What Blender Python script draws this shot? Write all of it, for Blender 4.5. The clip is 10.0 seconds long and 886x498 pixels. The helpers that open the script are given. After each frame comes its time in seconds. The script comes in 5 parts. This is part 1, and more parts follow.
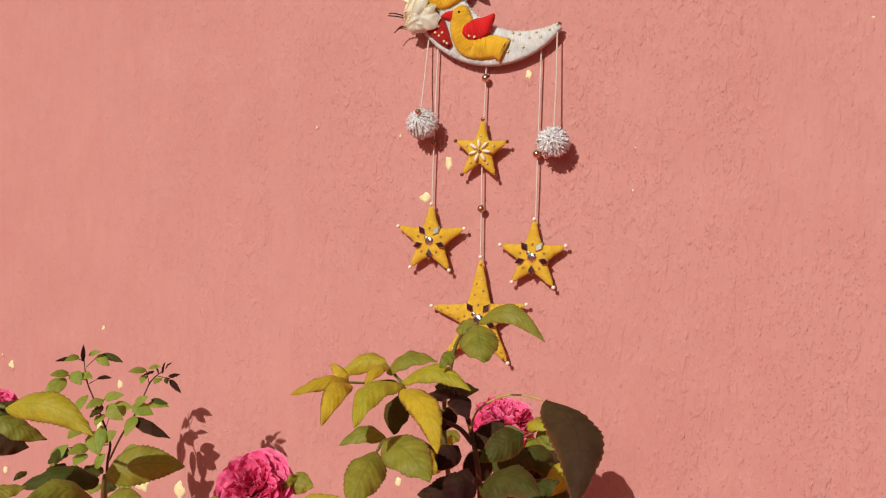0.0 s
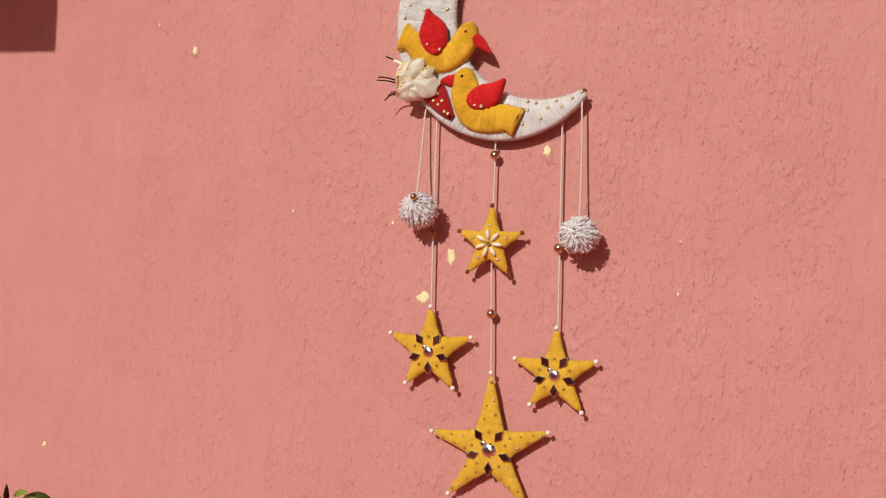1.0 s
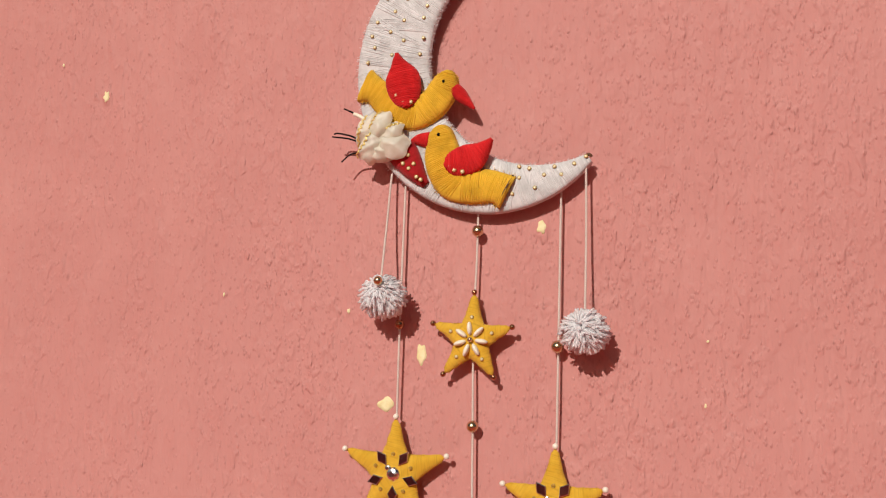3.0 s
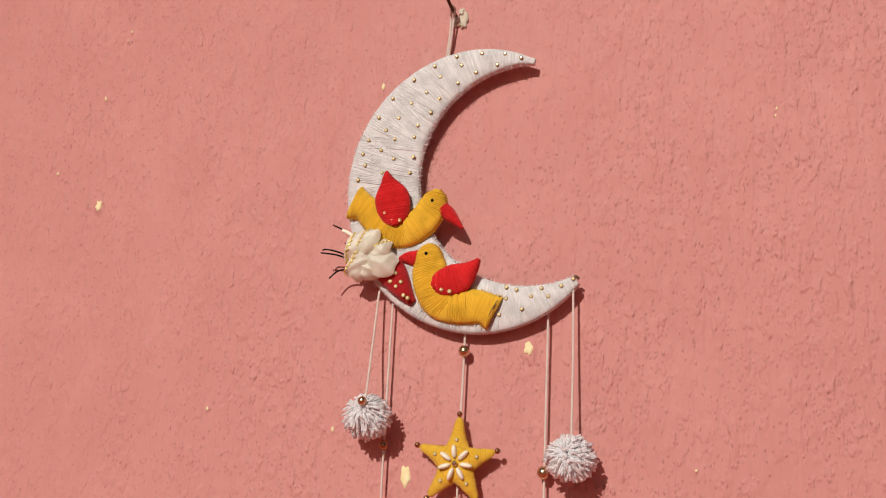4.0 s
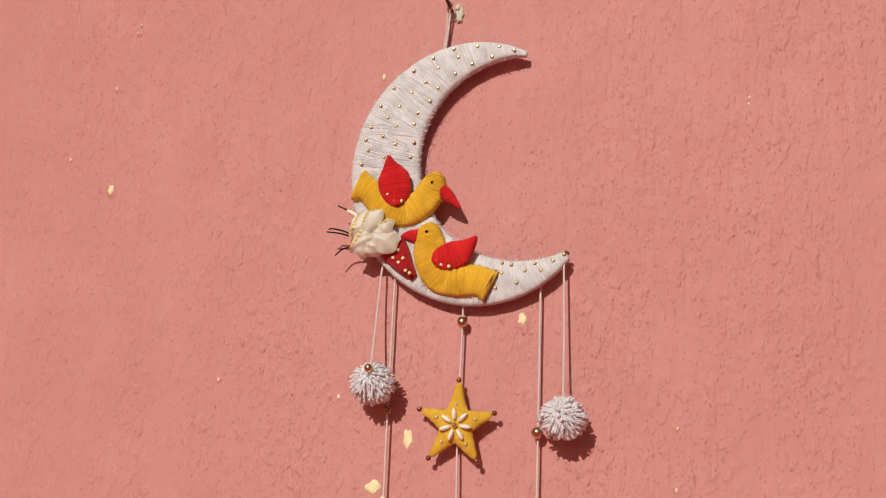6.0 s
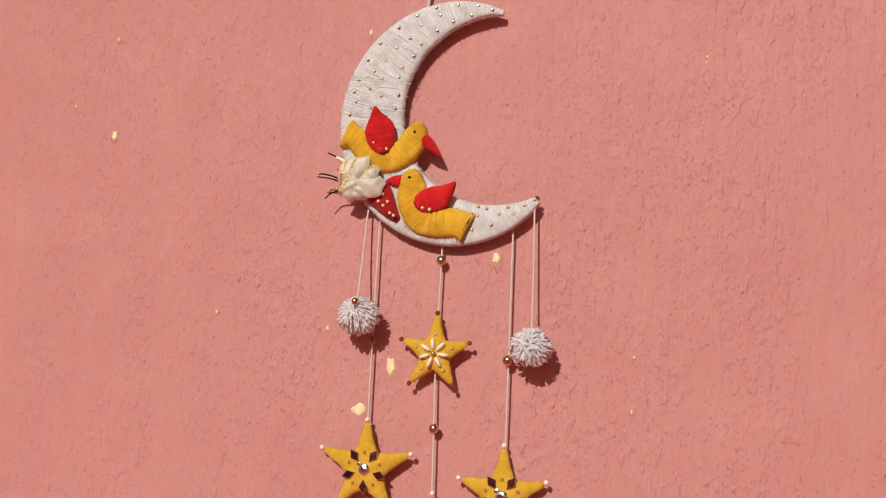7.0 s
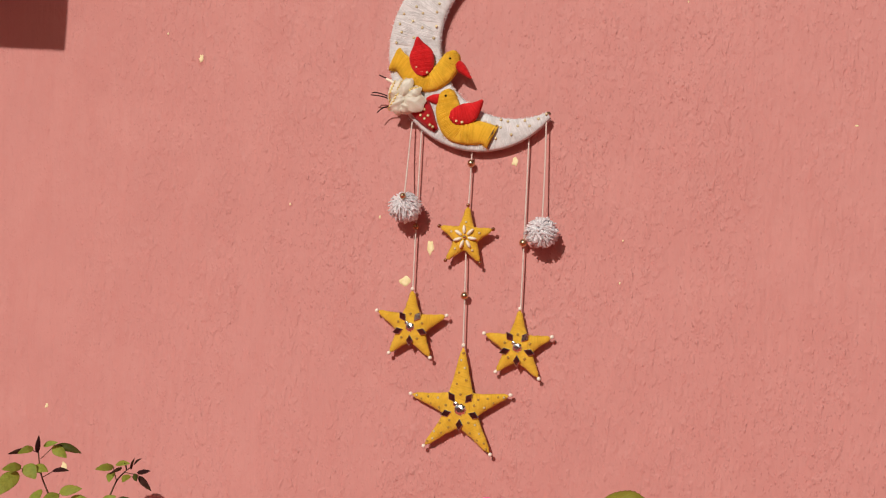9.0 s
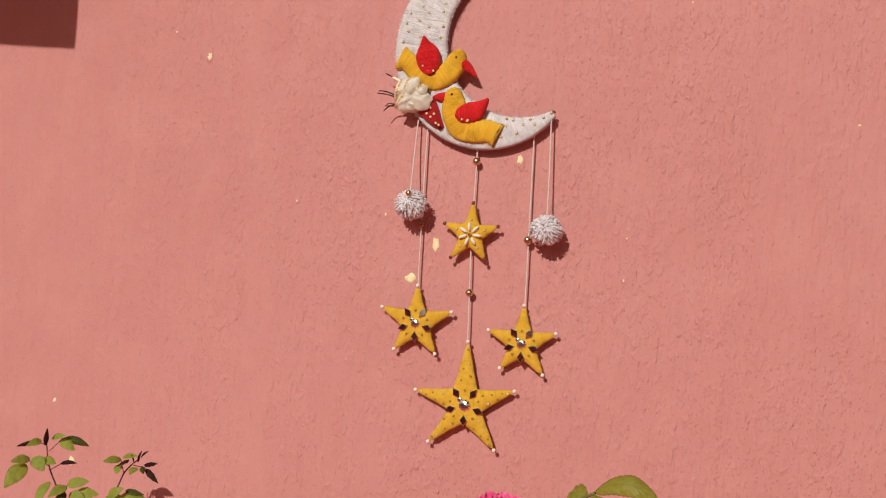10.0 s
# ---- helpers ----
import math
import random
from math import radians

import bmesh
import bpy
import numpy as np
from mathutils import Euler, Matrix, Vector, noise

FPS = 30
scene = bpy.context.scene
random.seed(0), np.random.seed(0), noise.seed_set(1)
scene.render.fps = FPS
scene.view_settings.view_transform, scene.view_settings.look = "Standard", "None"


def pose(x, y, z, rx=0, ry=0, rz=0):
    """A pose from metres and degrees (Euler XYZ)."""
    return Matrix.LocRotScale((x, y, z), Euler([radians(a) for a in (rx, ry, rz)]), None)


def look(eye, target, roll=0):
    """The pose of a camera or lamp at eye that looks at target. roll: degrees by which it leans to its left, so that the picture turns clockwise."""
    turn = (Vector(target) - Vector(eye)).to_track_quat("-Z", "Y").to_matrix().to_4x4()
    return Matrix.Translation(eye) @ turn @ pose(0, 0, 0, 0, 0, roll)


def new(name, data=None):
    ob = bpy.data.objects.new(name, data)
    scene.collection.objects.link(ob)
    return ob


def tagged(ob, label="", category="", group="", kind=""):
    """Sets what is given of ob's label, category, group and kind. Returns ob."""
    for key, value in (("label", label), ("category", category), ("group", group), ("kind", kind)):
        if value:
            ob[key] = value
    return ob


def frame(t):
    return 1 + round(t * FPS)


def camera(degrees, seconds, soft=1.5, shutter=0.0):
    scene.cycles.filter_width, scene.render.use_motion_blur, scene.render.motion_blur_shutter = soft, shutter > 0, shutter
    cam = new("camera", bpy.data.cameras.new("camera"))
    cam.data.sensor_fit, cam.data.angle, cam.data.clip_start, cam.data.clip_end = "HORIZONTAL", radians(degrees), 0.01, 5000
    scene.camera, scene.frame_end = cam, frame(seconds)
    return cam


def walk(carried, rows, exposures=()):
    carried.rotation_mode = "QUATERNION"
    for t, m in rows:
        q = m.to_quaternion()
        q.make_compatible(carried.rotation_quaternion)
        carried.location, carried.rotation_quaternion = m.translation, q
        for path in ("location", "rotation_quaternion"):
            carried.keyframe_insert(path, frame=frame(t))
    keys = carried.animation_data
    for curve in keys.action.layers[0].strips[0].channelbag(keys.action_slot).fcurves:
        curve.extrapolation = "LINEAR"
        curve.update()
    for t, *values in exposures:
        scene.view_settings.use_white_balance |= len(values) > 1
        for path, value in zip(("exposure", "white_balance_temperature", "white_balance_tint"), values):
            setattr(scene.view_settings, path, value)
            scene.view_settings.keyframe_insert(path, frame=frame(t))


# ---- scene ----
# ---- camera ----
cam = camera(50.13, 10.0, soft=1.15)
walk(cam, [
    (0.0, pose(0.6198, 0.2760, 1.4456, 90.27, -1.56, 21.92)),
    (0.3, pose(0.6229, 0.3257, 1.4649, 89.99, -1.74, 22.83)),
    (0.5, pose(0.6056, 0.3677, 1.4776, 90.35, -1.59, 22.76)),
    (0.6, pose(0.5941, 0.3848, 1.4852, 90.55, -1.81, 22.72)),
    (1.0, pose(0.5329, 0.4748, 1.5357, 92.13, -1.07, 21.79)),
    (1.5, pose(0.4467, 0.5488, 1.5714, 93.26, -0.09, 20.05)),
    (1.8, pose(0.4154, 0.5816, 1.5540, 96.19, -1.30, 18.04)),
    (2.0, pose(0.4034, 0.5888, 1.5560, 96.36, -1.49, 16.85)),
    (2.2, pose(0.4038, 0.5987, 1.5522, 95.75, -1.33, 16.59)),
    (3.3, pose(0.4198, 0.6423, 1.5818, 96.29, -1.49, 16.74)),
    (3.5, pose(0.4206, 0.6448, 1.5871, 97.34, -1.84, 16.67)),
    (4.0, pose(0.4274, 0.6371, 1.6046, 101.00, -2.25, 16.59)),
    (4.5, pose(0.4316, 0.6245, 1.6055, 104.49, -2.32, 16.12)),
    (5.0, pose(0.4326, 0.6180, 1.5945, 104.84, -2.31, 16.02)),
    (5.5, pose(0.4257, 0.6128, 1.5789, 103.29, -2.28, 15.86)),
    (6.0, pose(0.4172, 0.5751, 1.5687, 101.24, -1.83, 14.77)),
    (6.2, pose(0.4129, 0.5624, 1.5667, 100.10, -1.66, 14.40)),
    (7.3, pose(0.4681, 0.4409, 1.5400, 96.96, -2.32, 13.88)),
    (7.5, pose(0.4861, 0.3853, 1.5372, 95.45, -2.24, 13.96)),
    (8.0, pose(0.5030, 0.2808, 1.5299, 93.03, -2.26, 14.01)),
    (8.5, pose(0.5093, 0.2499, 1.5233, 92.06, -2.48, 15.21)),
    (9.0, pose(0.4937, 0.2576, 1.5254, 91.82, -2.54, 15.14)),
    (9.5, pose(0.4940, 0.2609, 1.5184, 92.01, -2.60, 15.42)),
    (10.0, pose(0.4970, 0.2482, 1.5168, 92.02, -2.86, 15.46)),
], exposures=((0.0, -0.15, 6560, 1), (0.5, -0.22, 6640, 5), (4.5, -0.27, 6720, 8), (10.0, -0.31, 6720, 10)))

# ---- world and sun ----
SUN = Vector((0.145, 1.0, -0.555)).normalized()      # the way the light travels
world = bpy.data.worlds.new("sky")
scene.world = world
world.use_nodes = True
wn = world.node_tree.nodes
sky = wn.new("ShaderNodeTexSky")
sky.sky_type = "NISHITA"
sky.sun_disc = False
sky.air_density = 0.7
sky.dust_density = 4.0
sky.sun_elevation = math.asin(-SUN.z)
sky.sun_rotation = math.pi + math.atan2(SUN.x, SUN.y)
wn["Background"].inputs[1].default_value = 0.031
world.node_tree.links.new(sky.outputs[0], wn["Background"].inputs[0])
sun = new("sun", bpy.data.lights.new("sun", "SUN"))
sun.data.energy = 3.9
sun.data.angle = radians(0.53)
sun.data.color = (1.0, 0.96, 0.90)
sun.matrix_world = look((0, -3, 4), Vector((0, -3, 4)) + SUN)

WALL = 1.45      # y of the wall's face

# ---- materials ----
class Nodes:
    def __init__(self, name):
        self.m = bpy.data.materials.new(name)
        self.m.use_nodes = True
        self.t = self.m.node_tree
        self.b = self.t.nodes["Principled BSDF"]
        self.co = self.t.nodes.new("ShaderNodeTexCoord")

    def add(self, kind, **values):
        n = self.t.nodes.new(kind)
        for k, v in values.items():
            n.inputs[k.replace("_", " ")].default_value = v
        return n

    def link(self, a, b):
        self.t.links.new(a, b)

    def noise(self, scale, detail=3.0, rough=0.55, vector=None):
        n = self.add("ShaderNodeTexNoise", Scale=scale, Detail=detail, Roughness=rough)
        self.link(vector or self.co.outputs["Object"], n.inputs["Vector"])
        return n.outputs["Fac"]

    def ramp(self, fac, a, b, lo=0.3, hi=0.7, ease=False):
        r = self.t.nodes.new("ShaderNodeValToRGB")
        if ease:
            r.color_ramp.interpolation = "EASE"
        r.color_ramp.elements[0].position, r.color_ramp.elements[1].position = lo, hi
        r.color_ramp.elements[0].color, r.color_ramp.elements[1].color = (*a, 1), (*b, 1)
        self.link(fac, r.inputs[0])
        return r.outputs[0]

    def mix(self, fac, a, b, blend="MIX"):
        n = self.t.nodes.new("ShaderNodeMix")
        n.data_type, n.blend_type = "RGBA", blend
        for sock, val in ((n.inputs[0], fac), (n.inputs[6], a), (n.inputs[7], b)):
            if isinstance(val, (int, float)):
                sock.default_value = val
            elif isinstance(val, tuple):
                sock.default_value = (*val, 1)
            else:
                self.link(val, sock)
        return n.outputs[2]

    def math(self, op, a, b=0.0, c=0.0):
        n = self.t.nodes.new("ShaderNodeMath")
        n.operation = op
        for sock, val in zip(n.inputs, (a, b, c)):
            if isinstance(val, (int, float)):
                sock.default_value = val
            else:
                self.link(val, sock)
        return n.outputs[0]

    def bump(self, height, distance, strength=1.0, after=None):
        n = self.add("ShaderNodeBump", Strength=strength, Distance=distance)
        self.link(height, n.inputs["Height"])
        if after is not None:
            self.link(after, n.inputs["Normal"])
        return n.outputs["Normal"]

    def finish(self, colour, rough=0.7, normal=None, metal=0.0, spec=0.5):
        b = self.b
        if isinstance(colour, tuple):
            b.inputs["Base Color"].default_value = (*colour, 1)
        else:
            self.link(colour, b.inputs["Base Color"])
        if isinstance(rough, (int, float)):
            b.inputs["Roughness"].default_value = rough
        else:
            self.link(rough, b.inputs["Roughness"])
        b.inputs["Metallic"].default_value = metal
        b.inputs["Specular IOR Level"].default_value = spec
        if normal is not None:
            self.link(normal, b.inputs["Normal"])
        return self.m

    def through_light(self, colour, share):
        """Lets some light pass, as thin leaves, petals and cloth do."""
        tr = self.t.nodes.new("ShaderNodeBsdfTranslucent")
        if isinstance(colour, tuple):
            tr.inputs[0].default_value = (*colour, 1)
        else:
            self.link(colour, tr.inputs[0])
        mx = self.add("ShaderNodeMixShader", Fac=share)
        self.link(self.b.outputs[0], mx.inputs[1])
        self.link(tr.outputs[0], mx.inputs[2])
        self.link(mx.outputs[0], self.t.nodes["Material Output"].inputs[0])


def painted_wall():
    n = Nodes("pink_wall_paint")
    broad = n.ramp(n.noise(2.2, 4), (0.525, 0.225, 0.204), (0.55, 0.244, 0.224), 0.35, 0.65)
    patch = n.mix(n.ramp(n.noise(14, 5, 0.65), (0, 0, 0), (1, 1, 1), 0.45, 0.75), broad, (0.565, 0.254, 0.230))
    st = n.t.nodes.new("ShaderNodeMapping")
    st.inputs["Scale"].default_value = (1.0, 1.0, 0.16)
    st.inputs["Rotation"].default_value = (0, radians(18), 0)
    n.link(n.co.outputs["Object"], st.inputs[0])
    strokes = n.noise(75, 3, 0.55, st.outputs[0])
    patch = n.mix(n.ramp(strokes, (0, 0, 0), (0.5, 0.5, 0.5), 0.45, 0.75), patch, (0.53, 0.215, 0.194))
    mp = n.t.nodes.new("ShaderNodeMapping")
    mp.inputs["Scale"].default_value = (1.0, 1.0, 0.55)
    mp.inputs["Rotation"].default_value = (0, radians(16), 0)
    bend = n.add("ShaderNodeTexNoise", Scale=170.0, Detail=2.0)
    n.link(n.co.outputs["Object"], bend.inputs["Vector"])
    warp = n.t.nodes.new("ShaderNodeVectorMath")
    warp.operation = "MULTIPLY_ADD"
    n.link(bend.outputs["Color"], warp.inputs[0])
    warp.inputs[1].default_value = (0.0014, 0.0, 0.0014)
    n.link(n.co.outputs["Object"], warp.inputs[2])
    n.link(warp.outputs[0], mp.inputs[0])
    area = n.ramp(n.noise(13, 4, 0.6, st.outputs[0]), (0.30, 0.30, 0.30), (1, 1, 1), 0.36, 0.62)
    along = n.t.nodes.new("ShaderNodeSeparateXYZ")
    n.link(n.co.outputs["Object"], along.inputs[0])
    area = n.math("MULTIPLY", area, n.ramp(n.math("ADD", along.outputs[0], 0.5), (0.4, 0.4, 0.4), (1, 1, 1), 0.08, 0.42))

    def scattered(scale, share, inner, outer):
        """A share of scattered spots of uneven shape."""
        v = n.add("ShaderNodeTexVoronoi", Scale=scale)
        n.link(mp.outputs[0], v.inputs["Vector"])
        split = n.t.nodes.new("ShaderNodeSeparateColor")
        n.link(v.outputs["Color"], split.inputs[0])
        near = n.ramp(v.outputs["Distance"], (1, 1, 1), (0, 0, 0), inner, outer, True)
        chosen = n.math("LESS_THAN", split.outputs[0], n.math("MULTIPLY", area, share))
        return n.math("MULTIPLY", n.math("MULTIPLY", near, chosen), n.math("MULTIPLY_ADD", split.outputs[1], 0.7, 0.3))

    pits = scattered(105, 0.10, 0.02, 0.15)
    grains = n.math("MAXIMUM", scattered(150, 0.40, 0.02, 0.28), n.math("MAXIMUM", scattered(235, 0.70, 0.02, 0.40), scattered(330, 0.85, 0.02, 0.46)))
    nor = n.bump(n.noise(620, 2, 0.5), 0.0003, 0.22)
    nor = n.bump(n.noise(50, 2, 0.5), 0.0020, 0.35, nor)
    nor = n.bump(strokes, 0.0042, 0.7, nor)
    lumps = n.math("MULTIPLY", n.ramp(n.noise(170, 0.8, 0.4, mp.outputs[0]), (0, 0, 0), (1, 1, 1), 0.47, 0.80, True), area)
    nor = n.bump(lumps, 0.0015, 0.7, nor)
    nor = n.bump(grains, 0.0014, 0.58, nor)
    nor = n.bump(n.math("SUBTRACT", 1.0, pits), 0.0012, 0.7, nor)
    return n.finish(patch, n.ramp(n.noise(60, 2), (0.62, 0.62, 0.62), (0.8, 0.8, 0.8)), nor, spec=0.3)


def plain_surface(name, a, b, scale, rough=0.85, depth=0.004):
    n = Nodes(name)
    col = n.mix(n.ramp(n.noise(scale, 5), (0, 0, 0), (1, 1, 1)), a, b)
    col = n.mix(n.ramp(n.noise(scale * 14, 4), (0, 0, 0), (0.5, 0.5, 0.5), 0.5, 0.7), col, tuple(c * 0.7 for c in a))
    return n.finish(col, rough, n.bump(n.noise(scale * 9, 5), depth, 0.7), spec=0.3)


def flake_surface():
    n = Nodes("old_cream_paint")
    col = n.ramp(n.noise(180, 4), (0.74, 0.62, 0.32), (0.86, 0.78, 0.50), 0.3, 0.7)
    return n.finish(col, 0.85, n.bump(n.noise(500, 3), 0.0008, 0.6), spec=0.25)


def yarn(name, a, b, pitch, gap=0.5, depth=0.0005, hair=0.5):
    """Thread wound side by side across the length that the UV map gives in metres."""
    n = Nodes(name)
    uv = n.co.outputs["UV"]
    bend = n.add("ShaderNodeTexNoise", Scale=38.0, Detail=2.0)
    n.link(n.co.outputs["Object"], bend.inputs["Vector"])
    shift = n.t.nodes.new("ShaderNodeVectorMath")
    shift.operation = "MULTIPLY_ADD"
    n.link(bend.outputs["Color"], shift.inputs[0])
    shift.inputs[1].default_value = (0.0045, 0.002, 0)
    n.link(uv, shift.inputs[2])
    mp = n.t.nodes.new("ShaderNodeMapping")
    mp.inputs["Scale"].default_value = (0.60 / pitch, 26, 1)
    n.link(shift.outputs[0], mp.inputs[0])
    thread = n.add("ShaderNodeTexNoise", Scale=1.0, Detail=2.5, Roughness=0.6)
    n.link(mp.outputs[0], thread.inputs["Vector"])
    col = n.mix(n.ramp(n.noise(90, 3), (0, 0, 0), (1, 1, 1), 0.35, 0.65), a, b)
    # Shade in the hollows between threads is multiplied into the colour.
    g = 0.08 + 0.92 * gap
    groove_shade = n.ramp(thread.outputs["Fac"], (g, g, g), (1, 1, 1), 0.33, 0.50)
    col = n.mix(1.0, col, groove_shade, "MULTIPLY")
    wide = n.t.nodes.new("ShaderNodeMapping")
    wide.inputs["Scale"].default_value = (0.16 / pitch, 11, 1)
    n.link(shift.outputs[0], wide.inputs[0])
    gaps = n.add("ShaderNodeTexNoise", Scale=1.0, Detail=3.0, Roughness=0.7)
    n.link(wide.outputs[0], gaps.inputs["Vector"])
    # Wider gaps get their shade painted in the same way.
    col = n.mix(1.0, col, n.ramp(gaps.outputs["Fac"], (0.60, 0.57, 0.55), (1, 1, 1), 0.27, 0.345), "MULTIPLY")
    nor = n.bump(n.noise(1500, 3, 0.7), 0.0004, hair)
    nor = n.bump(thread.outputs["Fac"], depth, 0.7, nor)
    m = n.finish(col, 0.92, nor, spec=0.12)
    n.b.inputs["Sheen Weight"].default_value = 0.15
    return m


def thread(name, a, b, share=0.0):
    """Single strands of wool laid side by side, each a little lighter or darker."""
    n = Nodes(name)
    geo = n.t.nodes.new("ShaderNodeNewGeometry")
    col = n.mix(geo.outputs["Random Per Island"], a, b)
    col = n.mix(n.ramp(n.noise(75, 4, 0.65), (0, 0, 0), (0.7, 0.7, 0.7), 0.42, 0.68), col, tuple(c * 0.78 for c in a))
    m = n.finish(col, 0.92, n.bump(n.noise(1300, 3, 0.7), 0.0004, 0.45), spec=0.12)
    n.b.inputs["Sheen Weight"].default_value = 0.15
    if share:
        n.through_light(col, share)
    return m


def wool(name, a, b):
    n = Nodes(name)
    m = n.finish(n.ramp(n.noise(300, 3), a, b), 0.95, spec=0.1)
    n.through_light(b, 0.6)
    return m


def twisted_string():
    n = Nodes("off_white_twine")
    w = n.add("ShaderNodeTexWave", Scale=40.0, Distortion=0.3)
    w.bands_direction = "DIAGONAL"
    n.link(n.co.outputs["UV"], w.inputs["Vector"])
    col = n.mix(n.ramp(n.noise(300, 3), (0, 0, 0), (1, 1, 1)), (0.68, 0.57, 0.52), (0.76, 0.66, 0.61))
    col = n.mix(0.4, col, n.ramp(w.outputs["Fac"], (0.6, 0.52, 0.5), (1, 1, 1)), "MULTIPLY")
    return n.finish(col, 0.95, spec=0.1)


def shiny(name, col, rough, metal=1.0, spots=0.25):
    n = Nodes(name)
    c = n.mix(n.ramp(n.noise(400, 3), (0, 0, 0), (spots,) * 3, 0.4, 0.7), col, tuple(v * 0.55 for v in col))
    return n.finish(c, n.ramp(n.noise(300, 2), (rough,) * 3, (min(1, rough + 0.12),) * 3), None, metal)


def leaf_surface(name, a, b, edge, share=0.3, burn=0.0, gloss=0.35, veins=1.0):
    n = Nodes(name)
    sep = n.t.nodes.new("ShaderNodeSeparateXYZ")
    n.link(n.co.outputs["UV"], sep.inputs[0])
    u, v = sep.outputs[0], sep.outputs[1]
    side = n.math("ABSOLUTE", n.math("SUBTRACT", v, 0.5))
    slant = n.math("MULTIPLY", n.math("SUBTRACT", u, n.math("MULTIPLY", side, 0.42)), 9.0)
    vein = n.math("PINGPONG", slant, 0.5)
    vein_mask = n.ramp(vein, (1, 1, 1), (0, 0, 0), 0.02, 0.13)
    rib_mask = n.ramp(side, (1, 1, 1), (0, 0, 0), 0.008, 0.03)
    info = n.t.nodes.new("ShaderNodeObjectInfo")
    col = n.mix(n.ramp(n.noise(55, 4), (0, 0, 0), (1, 1, 1), 0.35, 0.65), a, b)
    col = n.mix(n.ramp(n.noise(26, 3), (0, 0, 0), (0.75, 0.75, 0.75), 0.42, 0.62), col, edge)
    col = n.mix(n.ramp(n.noise(210, 4, 0.65), (0, 0, 0), (0.45, 0.45, 0.45), 0.46, 0.66), col, tuple(c * 0.62 for c in a))
    col = n.mix(n.math("MULTIPLY", info.outputs["Random"], 0.45), col, edge)
    col = n.mix(n.math("MULTIPLY", vein_mask, 0.15 * veins), col, tuple(c * 0.5 for c in a))
    col = n.mix(n.math("MULTIPLY", rib_mask, 0.4 * veins), col, tuple(c * 0.6 for c in a))
    if burn:
        rim = n.math("MULTIPLY_ADD", n.noise(90, 4), 0.35, side)
        col = n.mix(n.ramp(rim, (0, 0, 0), (burn,) * 3, 0.58, 0.67), col, (0.15, 0.055, 0.02))
    rim = n.math("MULTIPLY_ADD", n.noise(120, 3), 0.05, side)
    col = n.mix(n.ramp(rim, (0, 0, 0), (0.65, 0.65, 0.65), 0.485, 0.515), col, (0.20, 0.075, 0.025))
    nor = n.bump(vein, 0.0012, 0.30 * veins)
    nor = n.bump(n.noise(130, 3), 0.0018, 0.5, nor)
    nor = n.bump(n.noise(420, 3), 0.0006, 0.5, nor)
    m = n.finish(col, n.ramp(n.noise(90, 3), (0.48, 0.48, 0.48), (0.72, 0.72, 0.72)), nor, spec=gloss)
    n.through_light(n.mix(0.4, col, edge), share)
    return m


def petal_surface():
    n = Nodes("pink_rose_petal")
    sep = n.t.nodes.new("ShaderNodeSeparateXYZ")
    n.link(n.co.outputs["UV"], sep.inputs[0])
    info = n.t.nodes.new("ShaderNodeObjectInfo")
    # Natural deeper base tone, also painting in some shade between petals.
    col = n.ramp(sep.outputs[0], (0.66, 0.014, 0.12), (0.93, 0.12, 0.34), 0.10, 0.88)
    col = n.mix(n.math("MULTIPLY", info.outputs["Random"], 0.4), col, (0.88, 0.065, 0.26))
    st = n.add("ShaderNodeTexNoise", Scale=1.0, Detail=3.0)
    mp = n.t.nodes.new("ShaderNodeMapping")
    mp.inputs["Scale"].default_value = (3, 40, 1)
    n.link(n.co.outputs["UV"], mp.inputs[0])
    n.link(mp.outputs[0], st.inputs["Vector"])
    col = n.mix(n.ramp(st.outputs["Fac"], (0, 0, 0), (0.35, 0.35, 0.35), 0.45, 0.75), col, (0.96, 0.30, 0.50))
    edge = n.math("MAXIMUM", sep.outputs[0], n.math("MULTIPLY_ADD", n.math("ABSOLUTE", n.math("SUBTRACT", sep.outputs[1], 0.5)), 1.4, 0.3))
    col = n.mix(n.ramp(edge, (0, 0, 0), (0.7, 0.7, 0.7), 0.88, 1.0), col, (0.97, 0.36, 0.55))
    m = n.finish(col, 0.6, n.bump(st.outputs["Fac"], 0.0006, 0.5), spec=0.3)
    n.through_light(col, 0.28)
    return m


def net_cloth():
    n = Nodes("white_net_cloth")
    col = n.ramp(n.noise(160, 4), (0.74, 0.69, 0.57), (0.88, 0.84, 0.75), 0.3, 0.7)
    m = n.finish(col, 0.45, n.bump(n.noise(260, 2), 0.0006, 0.35), spec=0.6)
    n.through_light((0.9, 0.86, 0.74), 0.35)
    return m


